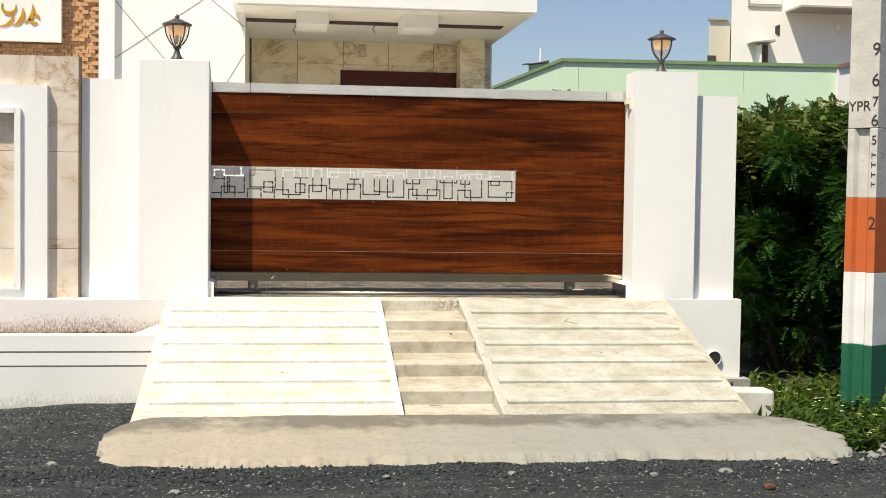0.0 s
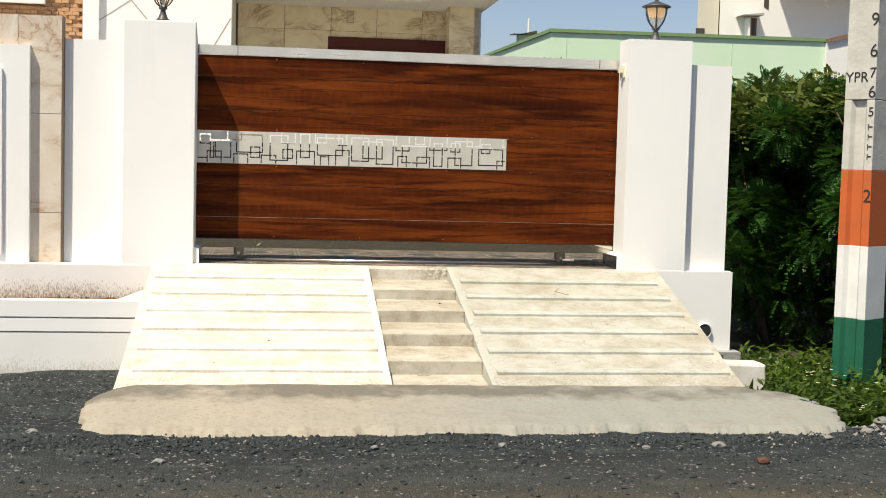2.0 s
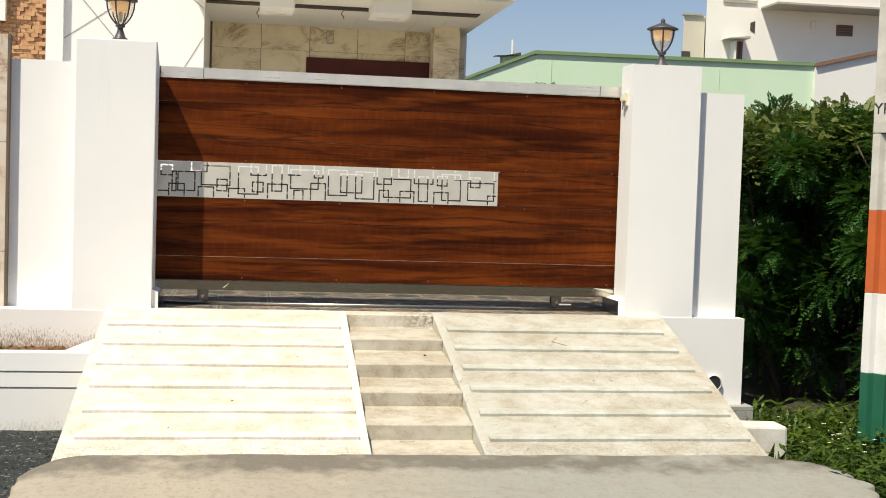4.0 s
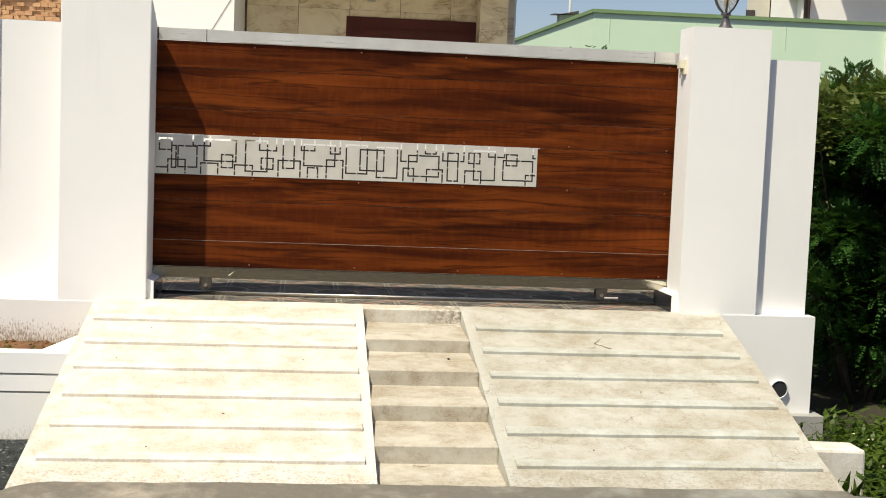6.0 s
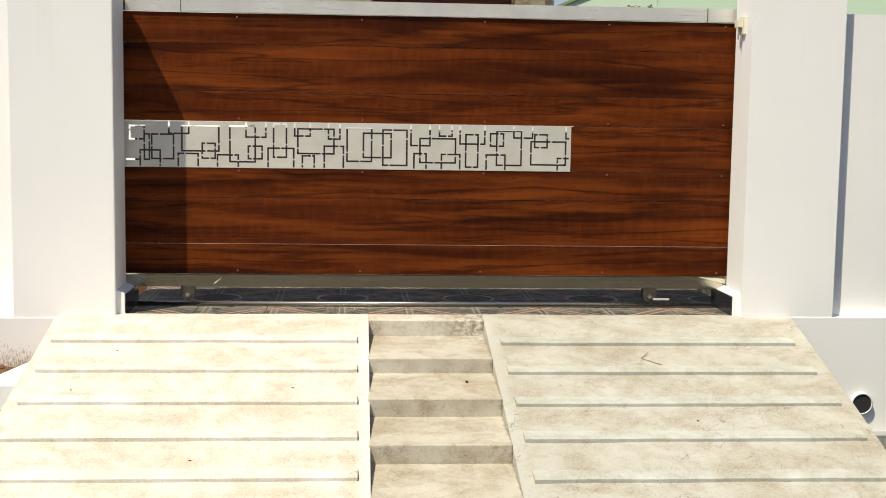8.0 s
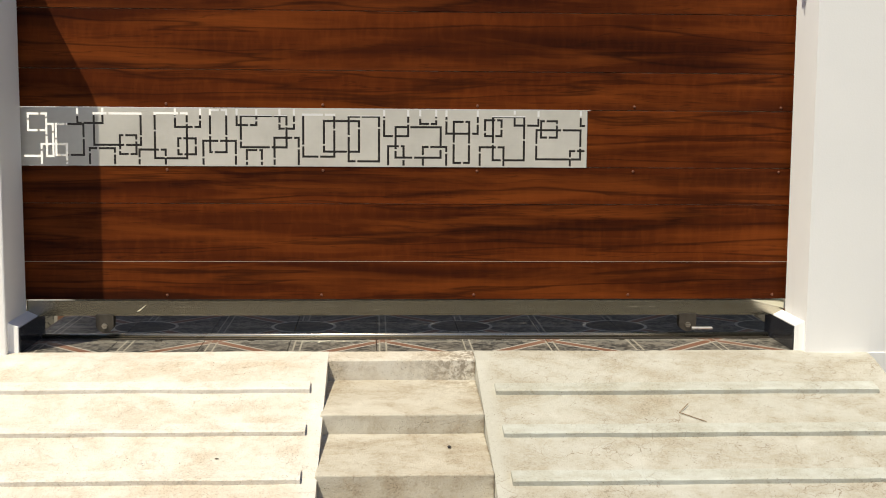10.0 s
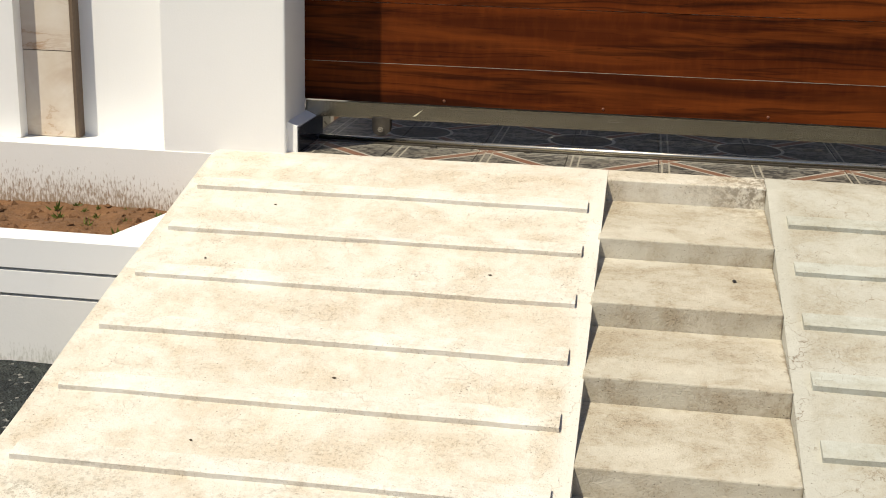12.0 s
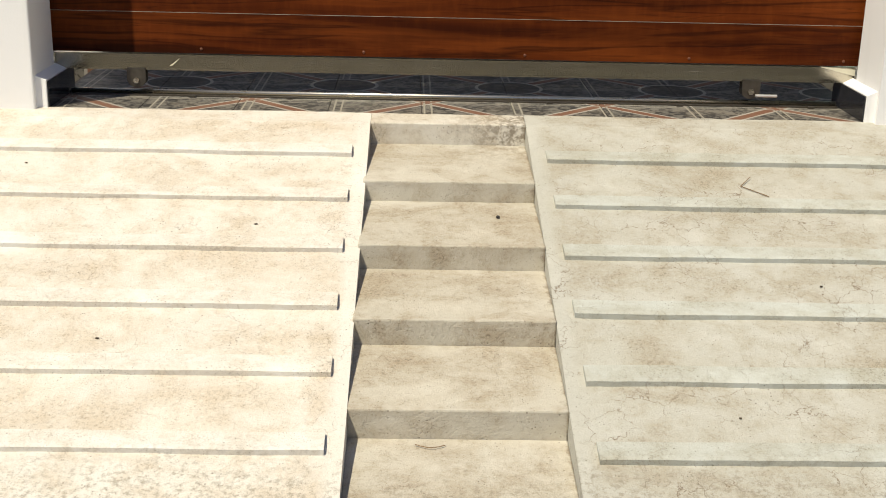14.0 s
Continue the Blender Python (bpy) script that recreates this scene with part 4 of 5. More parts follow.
low = part("drain_wall", hull([(3.86, -2.0, -0.3), (4.31, -2.0, -0.3), (4.31, -1.78, -0.3), (3.86, -1.78, -0.3)],
                              [(3.86, -2.0, 0.175), (4.30, -2.0, 0.165), (4.30, -1.79, 0.165), (3.86, -1.79, 0.175)]), M["rib_a"], None, "low whitewashed drain wall beside the ramp", bevel=0.02, category="wall")

# ---- house behind the yard ----
HY = 8.0
house = thing("house", (0, 8, FLOOR), "white house with a deep porch canopy and brick-clad front", "house", kind="structure")
part("wall", box(-1.9, 0.06, HY, HY + 0.25, 0.6, 6.2), M["white"], house)
part("wall", box(-0.15, 0.06, HY + 0.25, 10.9, 0.6, 4.29), M["white"], house, "porch side wall")
part("fin", box(-2.05, -1.825, 7.90, 8.2, 0.6, 6.2), M["white"], house, bevel=0.01)
part("wall", box(-6.5, -2.05, 7.96, 8.2, 3.0, 6.2), M["brick_bed"], house, "brown mortar bed behind the brick cladding")
part("wall", box(-6.5, -2.05, 7.965, 8.2, 0.6, 3.0), M["white"], house)
part("wall", box(-6.5, 4.3, 11.0, 11.3, 0.6, 6.2), M["white"], house)
for (xa, za), (xb, zb) in (((-1.84, 3.575), (-0.50, 4.515)), ((-1.9, 4.50), (-0.95, 3.39)), ((-0.46, 4.50), (0.05, 4.09)), ((-0.30, 3.09), (0.05, 3.69)), ((-0.5, 4.51), (0.05, 4.9))):
    d = Vector((xb - xa, 0, zb - za)).normalized()
    p = Vector((-d.z, 0, d.x)) * 0.008
    a, b = Vector((xa, HY - 0.004, za)), Vector((xb, HY - 0.004, zb))
    q = [a - p, b - p, b + p, a + p]
    part("groove_line", hull([v + Vector((0, 0.008, 0)) for v in q], q), M["groove"], house)
canopy = part("canopy", box(-0.09, 4.28, 7.0, 11.5, 4.30, 5.6), M["white"], house, "white concrete porch canopy", bevel=0.015)
part("drip_edge", box(-0.02, 4.21, 7.06, 7.12, 4.275, 4.30), M["white"], house)
part("soffit", box(0.06, 4.2, 7.12, 11.0, 4.285, 4.302), M["soffit"], house, "plain plaster soffit")
# light slots as flat strips, their inner shade put into the dark colour
for xa, xb in ((0.06, 0.83), (1.33, 2.44), (2.99, 4.04)):
    part("light_slot", box(xa, xb, 8.42, 8.72, 4.270, 4.288), M["dark"], house, "flat dark strip painted as a shaded light slot")
for xa, xb in ((0.82, 1.28), (2.38, 2.90)):
    part("soffit_panel", box(xa, xb, 7.5, 8.35, 4.10, 4.288), M["white"], house, bevel=0.006)
    part("downlight", box(xa + 0.1, xb - 0.1, 8.0, 8.25, 4.093, 4.102), M["soffit"], house)
for k in range(9):
    part("soffit_batten", box(0.1 + k * 0.45, 0.115 + k * 0.45, 9.5, 10.85, 4.275, 4.286), M["soffit"], house)
for x, y in ((0.80, 8.95), (2.02, 8.55)):
    bm = bmesh.new()
    pts = [Vector((x + 0.02 * math.sin(k * 1.7), y, 4.28 - 0.03 * k)) for k in range(6)]
    for a, b in zip(pts, pts[1:]):
        rod(a, b, 0.007, bm, 6)
    part("loose_wire", bm, M["rust"], house, "reddish loose wire end")
part("backing", box(0.06, 4.25, 10.9, 11.0, 0.7, 4.285), M["grout"], house)
for xa in (0.095, 0.883, 1.671, 2.459, 3.247, 4.035):
    for za, zb in ((3.884, 4.283), (3.086, 3.88), (2.288, 3.082), (1.49, 2.284), (0.73, 1.486)):
        part("marble_slab", box(xa, min(xa + 0.78, 4.25), 10.876, 10.902, za, zb), M["house_marble"], house, bevel=0.0015)
col = part("column", box(3.63, 4.02, 10.12, 10.50, 0.7, 4.285), M["grout"], house)
for za, zb in ((3.606, 4.284), (2.806, 3.602), (2.006, 2.802), (1.206, 2.002), (0.73, 1.202)):
    part("marble_slab", box(3.62, 4.03, 10.10, 10.125, za, zb), M["house_marble"], col)
    part("marble_slab", box(3.605, 3.632, 10.105, 10.50, za, zb), M["house_marble"], col)
door = part("door_1", box(1.62, 3.67, 10.84, 10.876, FLOOR, 3.78), M["lintel"], None, "dark red wooden double door under the porch", bevel=0.006, kind="structure", category="door")
for xa, xb in ((1.70, 2.62), (2.67, 3.59)):
    part("door_leaf", box(xa, xb, 10.81, 10.842, FLOOR + 0.02, 3.60), M["lintel"], door, bevel=0.01)
# guessed wall, added so the slots read dark below and white above
yard_wall = part("yard_wall", box(0.60, 4.3, 2.16, 2.30, FLOOR - 0.004, 2.40), M["white"], None, "white wall with a near-black front, added behind the band's slots", bevel=0.01, kind="structure", category="wall")
part("dado", box(-0.30, 4.3, 2.10, 2.157, FLOOR - 0.004, 1.777), M["slot_front"], yard_wall, "near-black sheet added to darken the slots", bevel=0.004)
swb = thing("switch_box", (1.995, 10.87, 4.02), "flush grey switch box on the marble", "switch box")
part("frame", box(1.93, 2.06, 10.862, 10.876, 4.02, 4.235), M["groove"], swb, bevel=0.004)
part("cover", box(1.945, 2.045, 10.855, 10.862, 4.04, 4.215), M["house_marble"], swb, bevel=0.003)

# sign on the brick front
sign = thing("name_sign", (-3.3, 7.9, 3.76), "white framed name sign with gold ornament", "sign")
part("panel", box(-4.6, -2.60, 7.84, 7.95, 3.80, 5.4), M["far_white"], sign)
for b_ in ((-4.6, -2.56, 3.76, 3.92), (-2.72, -2.56, 3.92, 5.4)):
    part("frame_bar", box(b_[0], b_[1], 7.78, 7.86, b_[2], b_[3]), M["white"], sign, bevel=0.01)


def crescent(cx, cz, r, a0, a1, w):
    bm = bmesh.new()
    n_ = 14
    rows_ = []
    for k in range(n_ + 1):
        a = radians(a0 + (a1 - a0) * k / n_)
        t = w * math.sin(math.pi * k / n_) + 0.002
        rows_.append([bm.verts.new((cx + (r + s * t) * math.cos(a), y, cz + (r + s * t) * math.sin(a))) for s, y in ((-1, 7.838), (1, 7.838), (1, 7.825), (-1, 7.825))])
    for a, b in zip(rows_, rows_[1:]):
        for q in range(4):
            bm.faces.new((a[q], a[(q + 1) % 4], b[(q + 1) % 4], b[q]))
    bmesh.ops.recalc_face_normals(bm, faces=bm.faces)
    return bm


for c in ((-3.30, 4.26, 0.10, 150, 380, 0.022), (-3.30, 4.18, 0.20, -75, 20, 0.03), (-3.16, 4.22, 0.20, -70, 25, 0.028), (-3.42, 4.15, 0.18, -100, 10, 0.02), (-2.93, 4.12, 0.09, 190, 290, 0.022), (-2.95, 4.07, 0.08, 10, 100, 0.02)):
    part("ornament_stroke", crescent(*c), M["gold"], sign, "gold crescent stroke")

# ---- neighbouring buildings ----
green = thing("green_building", (14, 31, 0), "pale green flat-roofed building with green coping", "building")
part("wall", hull([(9.71, 29, -0.14), (19.05, 29, -0.14), (19.05, 41, -0.14), (9.2, 41, -0.14)], [(9.71, 29, 6.10), (19.05, 29, 6.16), (19.05, 41, 6.16), (9.2, 41, 6.10)]), M["green_wall"], green)
part("coping", hull([(9.64, 28.93, 6.08), (19.05, 28.93, 6.14), (19.05, 41, 6.14), (9.13, 41, 6.08)], [(9.64, 28.93, 6.19), (19.05, 28.93, 6.25), (19.05, 41, 6.25), (9.13, 41, 6.19)]), M["green_trim"], green)
for x in (10.2, 12.9, 15.8):
    part("drip_stain", box(x, x + 0.012, 28.985, 29.0, 5.2, 6.0), M["green_stain"], green)
annex = thing("annex_building", (21, 31, 0), "white annex with a brown sloping coping", "building")
part("wall", hull([(19.06, 28.9, -0.14), (30, 28.9, -0.14), (30, 38, -0.14), (19.06, 38, -0.14)], [(19.06, 28.9, 6.1), (30, 28.9, 8.8), (30, 38, 8.8), (19.06, 38, 6.1)]), M["far_white"], annex)
part("coping", hull([(19.06, 28.8, 6.11), (30, 28.8, 8.81), (30, 38, 8.81), (19.06, 38, 6.11)], [(19.06, 28.8, 6.23), (30, 28.8, 8.93), (30, 38, 8.93), (19.06, 38, 6.23)]), M["brown"], annex)
apt = thing("apartment_building", (24, 46, 0), "white apartment block with a projecting balcony storey", "building")
part("wall", hull([(19.8, 41, -0.14), (44, 41, -0.14), (44, 52, -0.14), (24.6, 52, -0.14)], [(19.8, 41, 16), (44, 41, 16), (44, 52, 16), (24.6, 52, 16)]), M["far_white"], apt)
part("wall", hull([(18.95, 41.4, -0.14), (19.9, 41.4, -0.14), (23.5, 50, -0.14), (22.7, 50, -0.14)], [(18.95, 41.4, 9.45), (19.9, 41.4, 9.45), (23.5, 50, 9.45), (22.7, 50, 9.45)]), M["far_cream"], apt, "lower cream side wing")
part("coping", box(18.92, 19.8, 41.3, 41.6, 9.45, 9.52), M["groove"], apt)
part("balcony", box(22.3, 40, 39.4, 41, 9.9, 12.5), M["far_white"], apt, "solid white balcony front")
part("balcony_slab", box(22.22, 40, 39.3, 41, 9.82, 9.9), M["groove"], apt)
part("wall_panel", box(20.60, 22.0, 40.92, 41.0, 10.14, 12), M["far_white"], apt, "raised white panel")
# grey strips painted as the shadow along the panel's left and bottom
part("panel_edge", box(20.52, 20.60, 40.93, 41.0, 10.02, 12), M["groove"], apt)
part("panel_edge", box(20.60, 22.0, 40.93, 41.0, 10.02, 10.14), M["groove"], apt)
w1 = part("window", box(21.02, 21.46, 40.96, 41.0, 7.5, 8.4), M["far_dark"], apt, "dark framed window")
part("window_bar", box(21.2, 21.24, 40.93, 40.97, 7.5, 8.4), M["brown"], w1)
part("window_bar", box(21.36, 21.40, 40.93, 40.97, 7.5, 8.4), M["brown"], w1)
part("sunshade", hull([(20.52, 40.3, 8.42), (21.52, 40.3, 8.46), (21.52, 41, 8.46), (20.52, 41, 8.42)], [(20.62, 40.3, 8.46), (21.52, 40.3, 8.56), (21.52, 41, 8.60), (20.62, 41, 8.50)]), M["groove"], apt, "thin grey sunshade slab")
part("sunshade_fin", box(20.92, 21.0, 40.5, 41, 7.4, 8.35), M["far_white"], apt)
# no recess here: a flat plate with the niche's shade as its colour
part("niche", hull([(21.77, 40.98, 9.21), (21.98, 40.98, 9.3), (21.98, 40.98, 8.78), (21.77, 40.98, 8.9)], [(21.77, 41, 9.21), (21.98, 41, 9.3), (21.98, 41, 8.78), (21.77, 41, 8.9)]), M["far_dark"], apt)
part("wall_lamp", lathe([(0.04, -0.25), (0.11, -0.18), (0.12, 0.1), (0.06, 0.2)], (24.6, 40.95, 9.25), 12), M["soffit"], apt)
vent = part("vent", box(25.68, 26.42, 40.96, 41.0, 8.87, 9.34), M["far_dark"], apt, "dark louvred vent")
for k in range(4):
    part("louvre", box(25.68, 26.42, 40.93, 40.97, 8.93 + k * 0.11, 8.97 + k * 0.11), M["brown"], vent)
part("window", box(18.9, 19.28, 41.36, 41.4, 7.4, 7.92), M["far_dark"], apt)
tank = thing("rooftop_stack", (10.6, 38, 6.2), "small rooftop water tank with a pipe", "tank")
part("tank", box(10.42, 10.97, 37.8, 38.3, 6.19, 6.95), M["concrete"], tank)
part("lid", hull([(10.17, 37.7, 6.95), (11.12, 37.7, 6.98), (11.12, 38.4, 6.98), (10.17, 38.4, 6.95)], [(10.17, 37.7, 6.88), (11.12, 37.7, 7.1), (11.12, 38.4, 7.1), (10.17, 38.4, 6.98)]), M["far_dark"], tank)
part("vent_pipe", rod((10.84, 38, 7.0), (10.84, 38, 7.6), 0.05), M["pipe"], tank)

# ---- utility pole ----
PC, TURN = Vector((5.175, -1.68, 0)), radians(34)
pole = thing("utility_pole", (5.175, -1.68, -0.14), "concrete utility pole painted in orange, white and green bands", "pole")


def pole_band(name, z0, z1, mat, label=""):
    """A length of the pole: a rectangle with a shallow channel down its lit side face."""
    def ring(z):
        hw, hd = 0.145 - 0.003 * z, 0.1325 - 0.003 * z
        ch = 0.035 if z0 < 2.15 else 0.0
        pts = [(-hw, -hd), (hw, -hd), (hw, hd), (-hw, hd), (-hw, hd * 0.55), (-hw + ch, hd * 0.35), (-hw + ch, -hd * 0.30), (-hw, -hd * 0.50)]
        c, s = math.cos(TURN), math.sin(TURN)
        return [(PC.x + x * c - y * s, PC.y + x * s + y * c, z) for x, y in pts]
    part(name, hull(ring(z0), ring(z1)), mat, pole, label, bevel=0.004)


pole_band("paint_band", -0.3, 0.485, M["pole_green"], "green painted band")
pole_band("paint_band", 0.485, 1.05, M["pole_white"], "white painted band")
pole_band("paint_band", 1.05, 1.63, M["pole_orange"], "orange painted band")
pole_band("shaft", 1.63, 2.165, M["pole"], "bare grey concrete")
pole_band("shaft", 2.169, 8.5, M["pole"], "bare grey concrete")


def on_pole(u, z, face):
    """Places lettering on the pole: face 0 is the channelled side, 1 the front."""
    n_ = Vector((-math.cos(TURN), -math.sin(TURN), 0)) if face == 0 else Vector((math.sin(TURN), -math.cos(TURN), 0))
    right = Vector((0, 0, 1)).cross(n_)
    hw, hd = 0.145 - 0.003 * z, 0.1325 - 0.003 * z
    o = Vector((PC.x, PC.y, z)) + n_ * ((hw if face == 0 else hd) + 0.0025) + right * u
    m = Matrix.Identity(4)
    for i in range(3):
        m[i][0], m[i][1], m[i][2], m[i][3] = right[i], (0, 0, 1)[i], n_[i], o[i]
    return m


words("YPR", 0.11, on_pole(-0.03, 2.335, 0), M["ink"], pole)
for ch, z, s in (("9", 2.765, 0.14), ("6", 2.53, 0.14), ("7", 2.365, 0.11), ("6", 2.22, 0.13), ("5", 2.07, 0.10), ("2", 1.43, 0.14)):
    words(ch, s, on_pole(0.1, z, 0), M["ink"], pole)
for k in range(4):
    m = on_pole(0.1, 1.96 - 0.075 * k, 0)
    b = box(-0.018, 0.018, -0.004, 0.004, 0, 0.001)
    box(-0.018, -0.012, -0.025, 0.02, 0, 0.001, b)
    b.transform(m)
    part("faded_digit", b, M["ink"], pole)


# ---- plants ----
def leaflet(verts, faces, base, along, side, length, width, full=False):
    k = len(verts)
    if full:
        verts += [base] + [base + along * length * f + side * width * w for f, w in ((0.25, 0.8), (0.6, 0.9), (1.0, 0.1), (0.6, -0.9), (0.25, -0.8))]
        faces.append((k, k + 1, k + 2, k + 3, k + 4, k + 5))
        return
    verts += [base, base + along * length * 0.5 + side * width, base + along * length, base + along * length * 0.5 - side * width]
    faces.append((k, k + 1, k + 2, k + 3))


def sprig(verts, faces, p, d, length, pairs, leaf, width, rng_, full=False):
    """A drooping compound leaf: pairs of leaflets along a bent rachis."""
    side = d.cross(Vector((rng_.uniform(-.3, .3), rng_.uniform(-.3, .3), 1))).normalized()
    for k in range(pairs):
        f = (k + 1) / pairs
        at = p + d * length * f + Vector((0, 0, -0.35 * length * f * f))
        for s in (1, -1):
            along = (side * s + d * 0.55 + Vector((0, 0, rng_.uniform(-0.35, 0.15)))).normalized()
            leaflet(verts, faces, at, along, d, leaf * (1.1 - 0.4 * f), width, full)
    leaflet(verts, faces, p + d * length - Vector((0, 0, 0.35 * length)), d, side, leaf, width, full)


def mesh_of(name, verts, faces, mats):
    me_ = bpy.data.meshes.new(name)
    me_.from_pydata(verts, [], faces)
    for m_ in mats:
        me_.materials.append(m_)
    return me_


def shrub(at, seed, height, spread, label, top=True, sprigs=7600):
    rng_ = random.Random(seed)
    ob = thing("shrub", at, label, "shrub", "shrubs beside the wall")
    at = Vector(at)
    bm_ = bmesh.new()
    tips = []
    for k in range(7):
        a = rng_.uniform(0, 6.28)
        p, r = at + Vector((0.08 * math.cos(a), 0.08 * math.sin(a), 0)), 0.028
        lean = Vector((math.cos(a), math.sin(a), 0)) * spread * rng_.uniform(0.3, 0.9)
        for s in range(4):
            q = p + lean * 0.25 + Vector((rng_.uniform(-.08, .08), rng_.uniform(-.08, .08), height * rng_.uniform(0.18, 0.24)))
            rod(p, q, r, bm_, 6, r * 0.7)
            p, r = q, r * 0.7
            tips.append(q)
    part("trunk", bm_, M["bark"], ob, smooth=True)
    lobes = []
    for k in range(34):
        a, z = rng_.uniform(0, 6.28), rng_.uniform(0.08, 0.98) ** 0.8
        rad = spread * (0.45 + 0.55 * math.sin(math.pi * min(1, 0.25 + 0.75 * (1 - z)))) * rng_.uniform(0.35, 1.0)
        lobes.append((at + Vector((rad * math.cos(a), rad * math.sin(a), z * height)), spread * rng_.uniform(0.16, 0.34)))
    verts_, faces_ = [], []
    for k in range(sprigs):
        c, r = lobes[k % len(lobes)]
        d = Vector((rng_.gauss(0, 1), rng_.gauss(0, 1), rng_.gauss(0.25, 0.8))).normalized()
        p = c + d * r * rng_.uniform(0.55, 1.0)
        if p.z < at.z + 0.40 * height and rng_.random() < 0.50 or p.z < at.z + 0.08:
            continue
        d2 = (d + Vector((rng_.uniform(-.5, .5), rng_.uniform(-.5, .5), rng_.uniform(-.4, .3)))).normalized()
        sprig(verts_, faces_, p - at, d2, rng_.uniform(0.08, 0.17), 7, 0.036, 0.0085, rng_)
    crown = new("crown", mesh_of("crown", verts_, faces_, [M["leaf"]]))
    crown.parent = ob
    tagged(crown, "dense dark green feathery foliage")
    if top:
        verts_, faces_ = [], []
        for k in range(sprigs // 6):
            a, f = rng_.uniform(0, 6.28), math.sqrt(rng_.random())
            p = Vector((spread * f * math.cos(a), spread * f * math.sin(a), height * (0.86 + 0.14 * rng_.random() + 0.10 * noise.noise((a * 2, f * 3, seed)))))
            d = Vector((rng_.gauss(0, 1), rng_.gauss(0, 1), rng_.uniform(-0.3, 0.9))).normalized()
            sprig(verts_, faces_, p, d, rng_.uniform(0.06, 0.16), 3, 0.046, 0.017, rng_, True)
        for k in range(sprigs // 330):
            a, f = rng_.uniform(0, 6.28), rng_.uniform(0.2, 0.95)
            p = Vector((spread * f * math.cos(a), spread * f * math.sin(a), height * rng_.uniform(0.92, 1.0)))
            lean = Vector((rng_.gauss(0, 0.3), rng_.gauss(0, 0.3), 1)).normalized()
            sprig(verts_, faces_, p, lean, rng_.uniform(0.14, 0.34), 9, 0.052, 0.016, rng_, True)
        vine = new("creeper", mesh_of("creeper", verts_, faces_, [M["leaf_top"]]))
        vine.parent = ob
        tagged(vine, "lighter yellow-green creeper leaves over the top")
    return ob


HEDGE = [((5.65, 0.95, -0.14), 1, 2.50, 0.9), ((6.55, 1.35, -0.14), 2, 2.62, 1.05), ((7.55, 1.2, -0.14), 3, 2.55, 1.1)]
protos = [shrub(at, s, h, r, "dense green shrub with feathery leaves and creeper") for at, s, h, r in HEDGE]
for i, (at, rz) in enumerate((((6.3, 2.7, -0.14), 200), ((7.1, 2.9, -0.14), 130), ((8.2, 3.2, -0.14), 300), ((6.1, 2.0, -0.14), 250), ((5.45, 2.1, -0.14), 20), ((6.5, 3.7, -0.14), 40), ((8.4, 1.7, -0.14), 95), ((6.65, 0.25, -0.14), 140), ((6.7, -0.5, -0.14), 220), ((7.6, 0.1, -0.14), 330))):
    copy_thing(protos[i % 3], pose(*at, 0, 0, rz))
sap = shrub((3.72, 3.2, FLOOR - 0.003), 9, 2.1, 0.22, "thin green sapling in the yard", True, 36)

rng = random.Random(11)
verts, faces = [], []
for k in range(6500):
    x = rng.uniform(4.15, 8.0)
    y = rng.uniform(-3.7, -0.3)
    if y > -1.3 and rng.random() < 0.25:
        continue
    if x < 4.75 and y > -0.75 or road_height(x, y) > -0.10 + 0.09 * rng.random() or (x < 4.4 and y > -2.15):
        continue
    h = rng.uniform(0.06, 0.28) * (1.0 if y > -3.0 else 0.6)
    p = Vector((x, y, -0.14))
    d = Vector((rng.gauss(0, 0.5), rng.gauss(0, 0.5), 1)).normalized()
    for s in range(3):
        q = p + d * h * (0.4 + 0.3 * s)
        e = Vector((rng.gauss(0, 1), rng.gauss(0, 1), rng.uniform(-0.1, 0.7))).normalized()
        side = e.cross(Vector((0, 0, 1))).normalized()
        leaflet(verts, faces, q, e, side, rng.uniform(0.04, 0.10), rng.uniform(0.010, 0.024))
        leaflet(verts, faces, q, -e, side, rng.uniform(0.04, 0.09), rng.uniform(0.010, 0.022))
    w = Vector((0.003, 0.001, 0))
    k0 = len(verts)
    verts += [p - w, p + w, p + d * h + w * 0.3, p + d * h - w * 0.3]
    faces.append((k0, k0 + 1, k0 + 2, k0 + 3))
weeds = new("weeds", mesh_of("weeds", verts, faces, [M["weed"]]))
tagged(weeds, "low leafy green roadside weeds round the pole", "weeds", kind="stuff")
bm = bmesh.new()
for k in range(130):
    x, y = rng.uniform(4.5, 6.3), rng.uniform(-3.3, -1.3)
    if x < 4.75 and y > -0.75:
        continue
    z = -0.14 + rng.uniform(0.12, 0.27)
    r = rng.uniform(0.006, 0.012)
    for j in range(5):
        a = j * 1.257
        c = Vector((x, y, z))
        p0 = c + Vector((math.cos(a), math.sin(a), 0.2)) * r
        bm.faces.new([bm.verts.new(v) for v in (c, p0 + Vector((-math.sin(a), math.cos(a), 0)) * r * 0.5, c + Vector((math.cos(a), math.sin(a), 0.1)) * r * 1.9, p0 - Vector((-math.sin(a), math.cos(a), 0)) * r * 0.5)])
part("wild_flowers", bm, M["petal"], None, "tiny pale yellow flowers among the weeds", kind="stuff", category="flowers")


